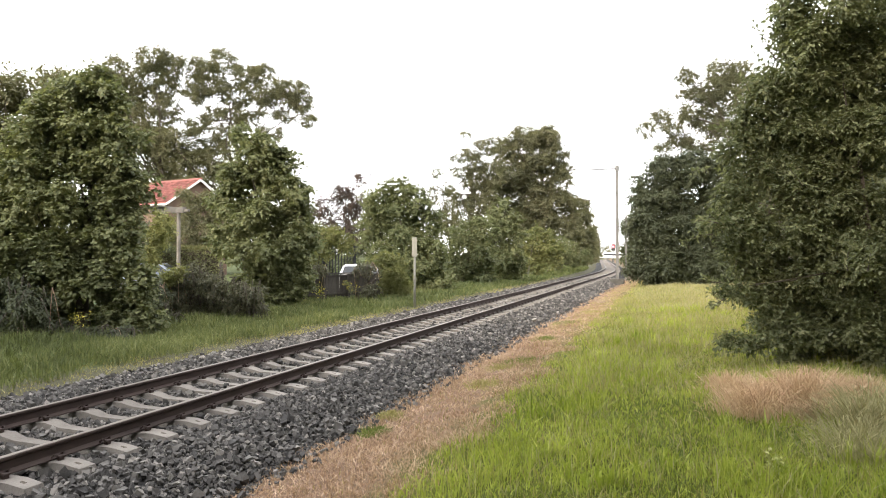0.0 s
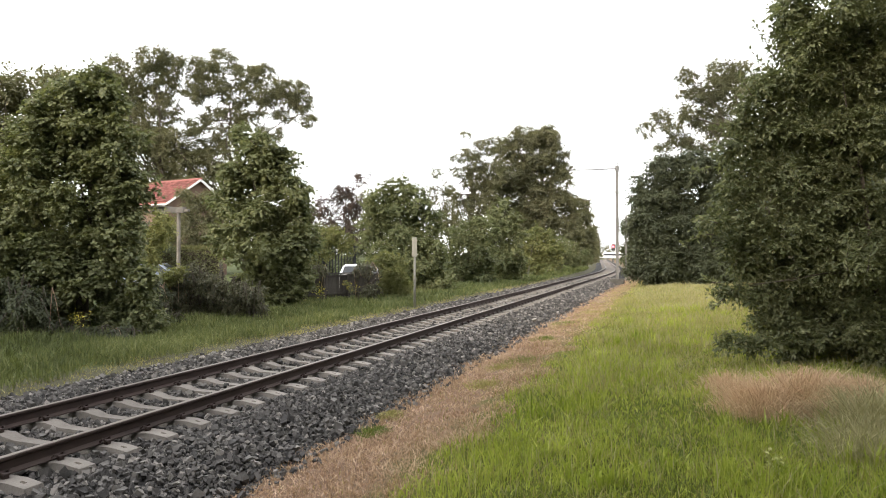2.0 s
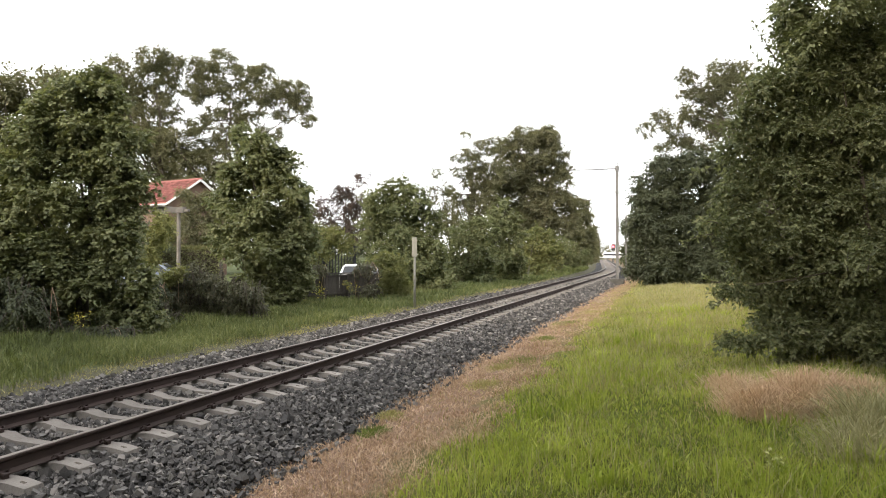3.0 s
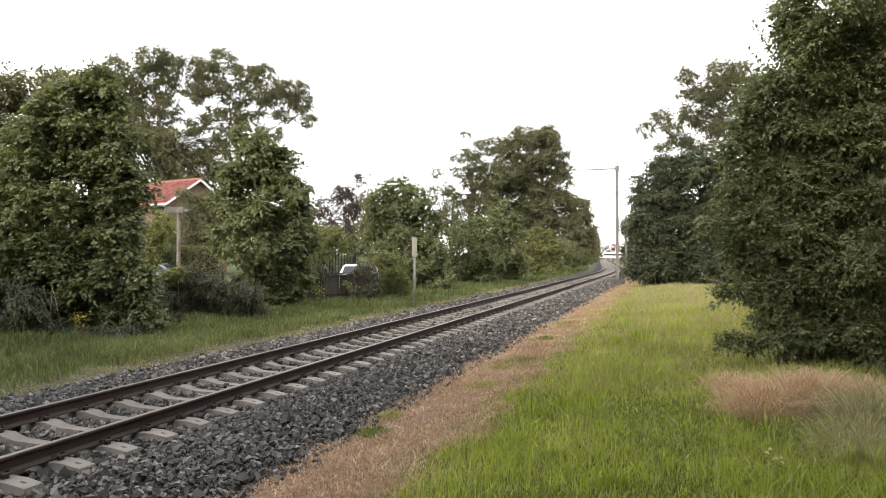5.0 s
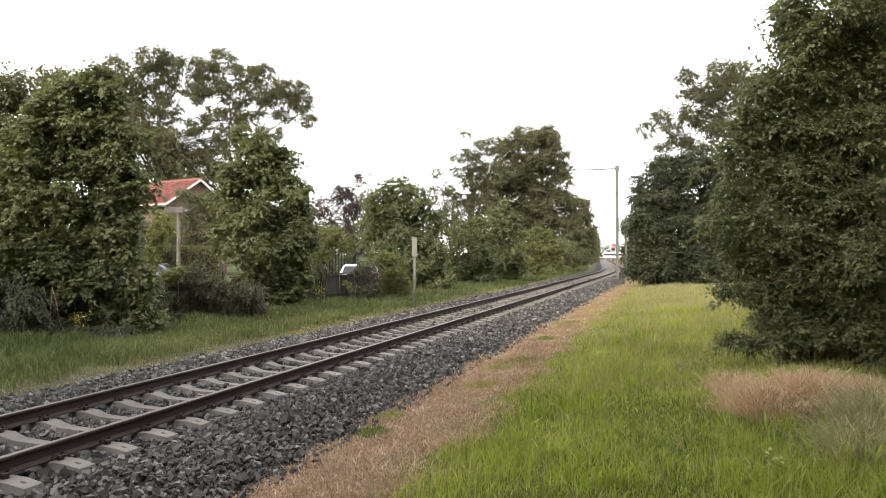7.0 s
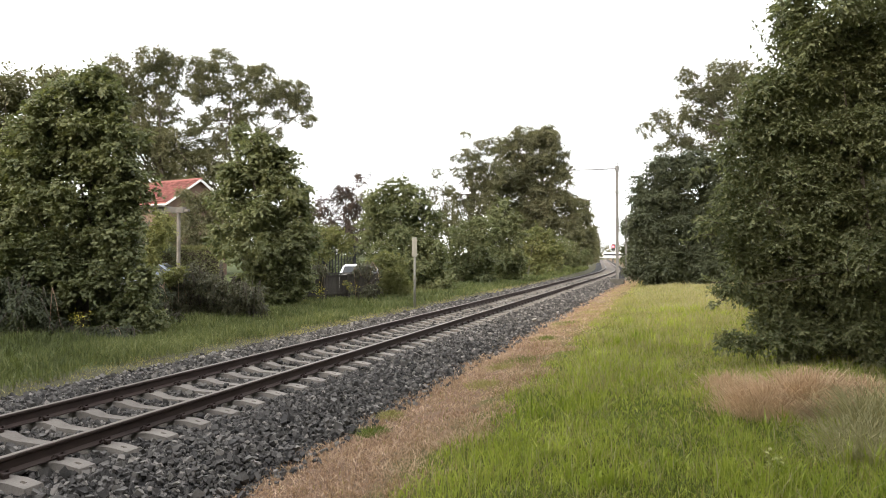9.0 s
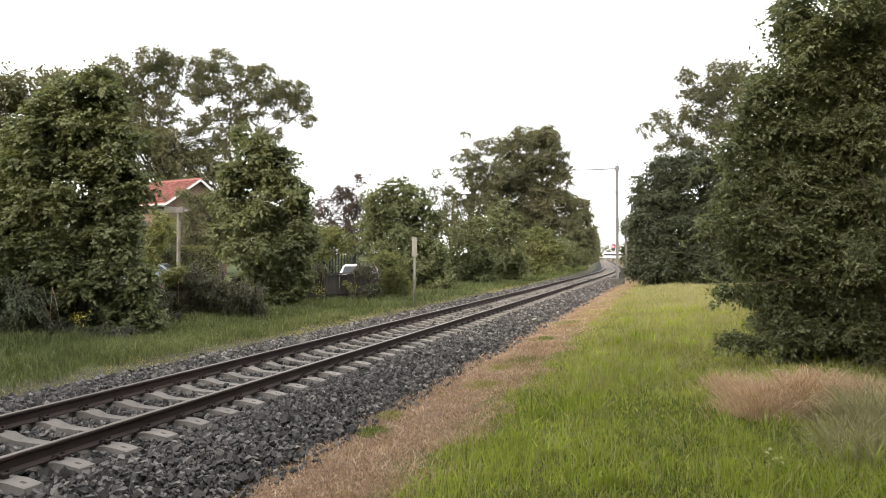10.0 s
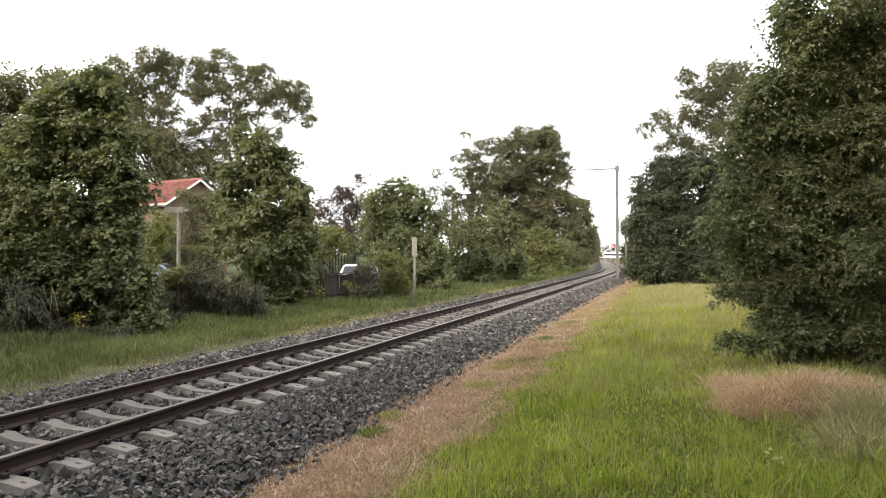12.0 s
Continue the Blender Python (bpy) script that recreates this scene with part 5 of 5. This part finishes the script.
bramble_bank("tangled grey green brambles spilling over the garden boundary", 51, [
    (-14.72, 17.95, 1.20, 0.49, 0.45, 0.45),
    (-14.24, 18.27, 1.46, 0.53, 0.46, 0.46),
    (-13.52, 18.29, 1.29, 0.52, 0.45, 0.45),
    (-13.18, 18.82, 1.10, 0.53, 0.43, 0.43),
    (-12.47, 18.68, 1.03, 0.45, 0.42, 0.42),
    (-14.59, 18.18, 0.66, 0.60, 0.42, 0.42),
    (-13.98, 18.62, 0.65, 0.64, 0.43, 0.43),
    (-13.03, 18.60, 0.58, 0.63, 0.35, 0.35),
    (-12.56, 19.12, 0.56, 0.39, 0.32, 0.32)], 15000, BRAMBLE)
bramble_bank("dark creeping brambles at the foot of the maple", 52, [
    (-14.06, 16.31, 1.05, 0.42, 0.42, 0.42),
    (-13.59, 15.88, 0.61, 0.47, 0.34, 0.34),
    (-13.50, 16.34, 0.42, 0.38, 0.22, 0.22)], 6000, LEAF_DARK)
bramble_bank("rank dark undergrowth drooping below the tall maple", 54, [
    (-15.14, 12.76, 1.30, 0.49, 0.46, 0.46),
    (-14.22, 12.57, 0.99, 0.48, 0.48, 0.48),
    (-15.08, 12.55, 0.57, 0.54, 0.38, 0.38),
    (-14.40, 12.73, 0.40, 0.54, 0.24, 0.24),
    (-14.00, 13.16, 0.45, 0.41, 0.27, 0.27),
    (-13.01, 13.12, 0.38, 0.48, 0.21, 0.21),
    (-12.41, 13.36, 0.35, 0.40, 0.19, 0.19)], 12000, LEAF_DARK)
bramble_bank("dead twiggy growth climbing over the timber fence", 53, [
    (-11.96, 26.67, 0.73, 0.33, 0.33, 0.38),
    (-12.36, 26.71, 0.36, 0.28, 0.19, 0.19),
    (-13.90, 25.93, 1.60, 0.37, 0.23, 0.23),
    (-12.14, 26.67, 1.69, 0.38, 0.28, 0.28),
    (-12.55, 26.68, 1.54, 0.19, 0.14, 0.14)], 2500, BRAMBLE)


def far_wood():
    """Woods that close the distance all round, and unseen belts of trees added beside and behind the camera to block
    light.
    """
    rng = np.random.default_rng(61)
    bl = []
    for k in range(170):
        a = rng.uniform(-math.pi, math.pi)
        d = rng.uniform(300, 330)
        h = rng.uniform(5, 9)
        if -0.25 < a < 0.15:
            continue
        bl.append((d * math.sin(a), d * math.cos(a), h * 0.5, 9, 9, h))
    copse = [(x, 318 + rng.uniform(-6, 6), 2.5, 6, 5, rng.uniform(3.5, 5)) for x in range(-56, 0, 5)]
    ob = foliage("far_copse", 63, copse, 14000, 0.8, LEAF_OAK, None, 5)
    tagged(ob, "low distant wood behind the level crossing", "woods", kind="stuff")
    ob = foliage("far_woods", 61, bl, 15000, 1.8, LEAF_OAK, None, 5)
    tagged(ob, "distant woods closing the view beyond the crossing", "woods", kind="stuff")
    # added belts out of view: they keep sun and skylight off the low growth
    bl = []
    for x0, y0, x1, y1, n, h in ((6.0, 8.5, 7.5, -26, 17, 8.0), (17, -28, -26, -32, 24, 12.5), (-17, -26, -17.5, 6, 12, 4.0), (9, 13, 11.5, 38, 12, 6.6), (13, 52, 14, 135, 26, 10.0)):
        for k in range(n):
            f = (k + rng.uniform(-0.3, 0.3)) / n
            bl.append((x0 + (x1 - x0) * f + rng.normal() * 0.5, y0 + (y1 - y0) * f, h * 0.9, 1.8, 1.8, h * rng.uniform(0.85, 1.1)))
    ob = foliage("unseen_shade_belt", 62, bl, 80000, 0.95, LEAF_DARK, None, 5)
    tagged(ob, "unseen belts of dark trees added to shade the railway land", "woods", kind="stuff")


far_wood()


def tuft(x, y, rx, ry, n, h, seed, lean, mat, label, width=0.0042):
    """A mounded tuft: fine stalks that fan out from its middle, bending over at their tips."""
    rng = np.random.default_rng(seed)
    px, py = rng.normal(size=n) * rx * 0.42, rng.normal(size=n) * ry * 0.42
    tall = h * np.exp(-(px / rx) ** 2 * 0.8 - (py / ry) ** 2 * 0.8) * rng.uniform(0.45, 1.2, n)
    out = np.stack([px / rx, py / ry, np.zeros(n)], 1) * 0.9 + np.concatenate([rng.normal(size=(n, 2)) * 0.45 * lean, np.zeros((n, 1))], 1)
    a = rng.uniform(0, np.pi, n)
    side = np.stack([np.cos(a), np.sin(a), np.zeros(n)], 1) * width * rng.uniform(0.6, 1.4, (n, 1))
    p0 = np.stack([px, py, land(px + x, py + y) - float(land(x, y)) - 0.01], 1)
    up, t = np.array([0, 0, 1.0]), tall[:, None]
    p1 = p0 + t * (0.55 * up + 0.2 * out)
    p2 = p0 + t * (0.92 * up + 0.6 * out)
    p3 = p0 + t * (0.95 * up + 1.05 * out) - up * t * 0.12 * lean
    rows = [(p0, 0.6), (p1, 1.0), (p2, 0.8), (p3, 0.12)]
    v = np.concatenate([np.stack([q - side * a, q + side * a, r + side * b, r - side * b], 1) for (q, a), (r, b) in zip(rows, rows[1:])])
    e = quads("dry_grass_tuft", v, mat)
    e.location = (x, y, float(land(x, y)))
    return tagged(e, label, "grass", kind="stuff")


RED_DRY = leaf_mat("rosy_dry_seed_heads", (0.38, 0.25, 0.16), (0.58, 0.4, 0.27), (0.78, 0.62, 0.46), 0.35, 0.8, 1.2)
TUFTS = [tuft(1.0, 9.0, 0.55, 0.5, 1700, 0.42, 71, 0.9, RED_DRY, "rosy dry seeding grass beside the bush"),
         tuft(1.5, 9.2, 0.6, 0.5, 2300, 0.55, 72, 0.9, RED_DRY, "tall rosy dry seeding grass below the bush"),
         tuft(2.1, 9.5, 0.55, 0.5, 1500, 0.45, 74, 0.9, RED_DRY, "rosy dry seeding grass below the bush"),
         tuft(0.75, 10.2, 0.45, 0.4, 900, 0.34, 76, 0.9, RED_DRY, "thin rosy dry grass at the edge of the bush"),
         tuft(1.9, 8.1, 0.5, 0.5, 900, 0.55, 73, 1.3, PALE, "pale arching dry grass stalks beside the bush", 0.004),
         tuft(2.3, 8.6, 0.5, 0.5, 700, 0.5, 77, 1.3, PALE, "pale arching dry grass stalks beside the bush", 0.004),
         tuft(1.65, 7.3, 0.5, 0.5, 600, 0.4, 75, 1.3, PALE, "pale arching dry grass stalks in the green grass", 0.0035)]


def weed(x, y, h, seed, label, leaf, flower=None, stems=3, size=0.05):
    """A herb: thin stems with leaves, some with flower heads."""
    rng = np.random.default_rng(seed)
    e = new("weed")
    e.location = (x, y, float(land(x, y)))
    tagged(e, label, "weed")
    tips = []
    for k in range(stems):
        p = Vector((rng.normal() * 0.05, rng.normal() * 0.05, -0.02))
        q = p + Vector((rng.normal() * h * 0.25, rng.normal() * h * 0.2, h * rng.uniform(0.75, 1.0)))
        arc = [p.lerp(q, f) + Vector((0, 0, 0.1 * h * math.sin(f * 3.1))) for f in (0, 0.35, 0.7, 1)]
        bm = bmesh.new()
        tube(bm, arc, [0.006, 0.005, 0.004, 0.003], 5)
        part("stem", bm, leaf, e)
        tips += [arc[i].lerp(arc[i + 1], f) for i in range(3) for f in (0.3, 0.8)]
    pts = np.repeat(np.array([p[:] for p in tips]), 3, 0) + rng.normal(size=(len(tips) * 3, 3)) * size * 0.5
    quads("leaves", leaf_quads(rng, pts, unit(rng, len(pts)) * [1, 1, 0.3], size, 0.6, 0.0), leaf, e)
    if flower:
        top = np.array([p[:] for p in tips if p.z > h * 0.55])
        pts = np.repeat(top, 7, 0) + rng.normal(size=(len(top) * 7, 3)) * size * 0.8
        quads("flowers", leaf_quads(rng, pts, unit(rng, len(pts)), size * 0.55, 0.8, 0.0), flower, e)["label"] = "yellow flower heads"


weed(0.78, 6.5, 0.26, 81, "pale yellow green broadleaf weed in the grass", LEAF_WEED, None, 5, 0.05)
weed(-13.2, 12.9, 0.8, 82, "yellow flowering ragwort at the foot of the maple", LEAF_MAPLE, YELLOW, 4, 0.07)
weed(-13.2, 24.6, 0.85, 83, "yellow flowering ragwort before the timber fence", LEAF_MAPLE, YELLOW, 4, 0.09)
weed(-12.55, 26.6, 0.95, 84, "yellow flowering ragwort before the timber fence", LEAF_MAPLE, YELLOW, 4, 0.09)
for k, (wx, wy, wr) in enumerate(((-2.95, 11.1, 0.4), (-2.88, 13.7, 0.6), (-3.1, 12.9, 0.35), (-3.2, 22.0, 0.6), (-3.66, 8.8, 0.2), (-3.1, 17.7, 0.35), (-2.9, 26.0, 0.6), (-3.5, 7.9, 0.2))):
    TUFTS.append(tuft(wx, wy, wr, wr * 1.4, 420, 0.12, 90 + k, 1.5, GRASS_DEEP if k % 2 else GRASS_OLIVE, "dull green low weeds in the dry strip"))


def twig(bush, at, reach, n, seed):
    """A thin shoot with leaves along it."""
    rng = np.random.default_rng(seed)
    a, r = Vector(at), Vector(reach)
    bend = Vector((rng.normal(), rng.normal(), rng.normal())) * r.length * 0.08
    arc = [r * f + bend * math.sin(f * 3.1) for f in (0, 0.25, 0.5, 0.75, 1)]
    bm = bmesh.new()
    tube(bm, arc, [0.009, 0.007, 0.006, 0.004, 0.002], 5)
    t = part("twig", bm, BARK, bush)
    t.location = a - bush.location
    pts = np.array([(r * f + bend * math.sin(f * 3.1))[:] for f in np.linspace(0.15, 1.0, n)])
    pts = np.repeat(pts, 4, 0) + rng.uniform(-1, 1, (n * 4, 3)) * 0.03
    out = norm(unit(rng, len(pts)) + np.array(r.normalized()[:]) * 0.9)
    quads("leaves", leaf_quads(rng, pts, out, 0.085, 0.42, 0.1), LEAF_NEAR, t)
    SWAYING.append((t, pose(*t.location)))


BUSH = bpy.data.objects["broadleaf_bush"]
twig(BUSH, (1.62, 12.72, 5.49), (-0.34, -0.12, 0.61), 12, 200)
twig(BUSH, (1.53, 12.69, 5.25), (-0.31, -0.11, 0.38), 9, 201)
twig(BUSH, (1.84, 12.89, 6.13), (-0.18, -0.06, 0.43), 9, 202)
twig(BUSH, (1.24, 12.49, 4.85), (-0.18, -0.06, 0.33), 9, 203)
twig(BUSH, (0.87, 12.17, 4.12), (-0.30, -0.10, 0.16), 9, 204)
twig(BUSH, (0.56, 11.96, 3.61), (-0.24, -0.08, -0.05), 8, 205)
twig(BUSH, (0.60, 11.78, 2.56), (-0.46, -0.15, -0.16), 12, 206)
twig(BUSH, (0.67, 11.80, 2.74), (-0.32, -0.11, 0.04), 9, 207)
twig(BUSH, (0.69, 11.49, 1.82), (-0.23, -0.08, 0.07), 9, 208)
twig(BUSH, (0.73, 11.40, 1.57), (-0.20, -0.07, -0.10), 9, 209)
twig(BUSH, (0.79, 11.22, 1.07), (-0.18, -0.06, -0.08), 8, 210)
twig(BUSH, (2.40, 11.42, 2.01), (0.04, 0.01, 0.37), 9, 211)
twig(BUSH, (2.67, 11.51, 2.01), (0.06, 0.02, 0.33), 9, 212)
twig(BUSH, (1.80, 11.32, 3.24), (-0.16, -0.05, 0.25), 8, 213)


# ---- what moves: branches and grass in a light wind ----
def sway_rows(rest, amount, phase, slow=1.0):
    rows = []
    for k in range(25):
        t = k * 0.5
        a = amount * (math.sin(t * 1.7 * slow + phase) + 0.6 * math.sin(t * 2.9 * slow + phase * 2.3))
        b = amount * 0.7 * (math.sin(t * 2.1 * slow + phase * 1.7) + 0.5 * math.sin(t * 3.3 + phase))
        rows.append((t, rest @ pose(0, 0, 0, a, b, 0.5 * b)))
    return rows


def motions():
    for k, (b, rest) in enumerate(SWAYING):
        walk(b, sway_rows(rest, 2.5 if b.name.startswith("twig") else 0.5, k * 1.37))
    for k, t in enumerate(TUFTS):
        walk(t, sway_rows(t.matrix_basis.copy(), 1.2, k * 2.0 + 0.5))


motions()
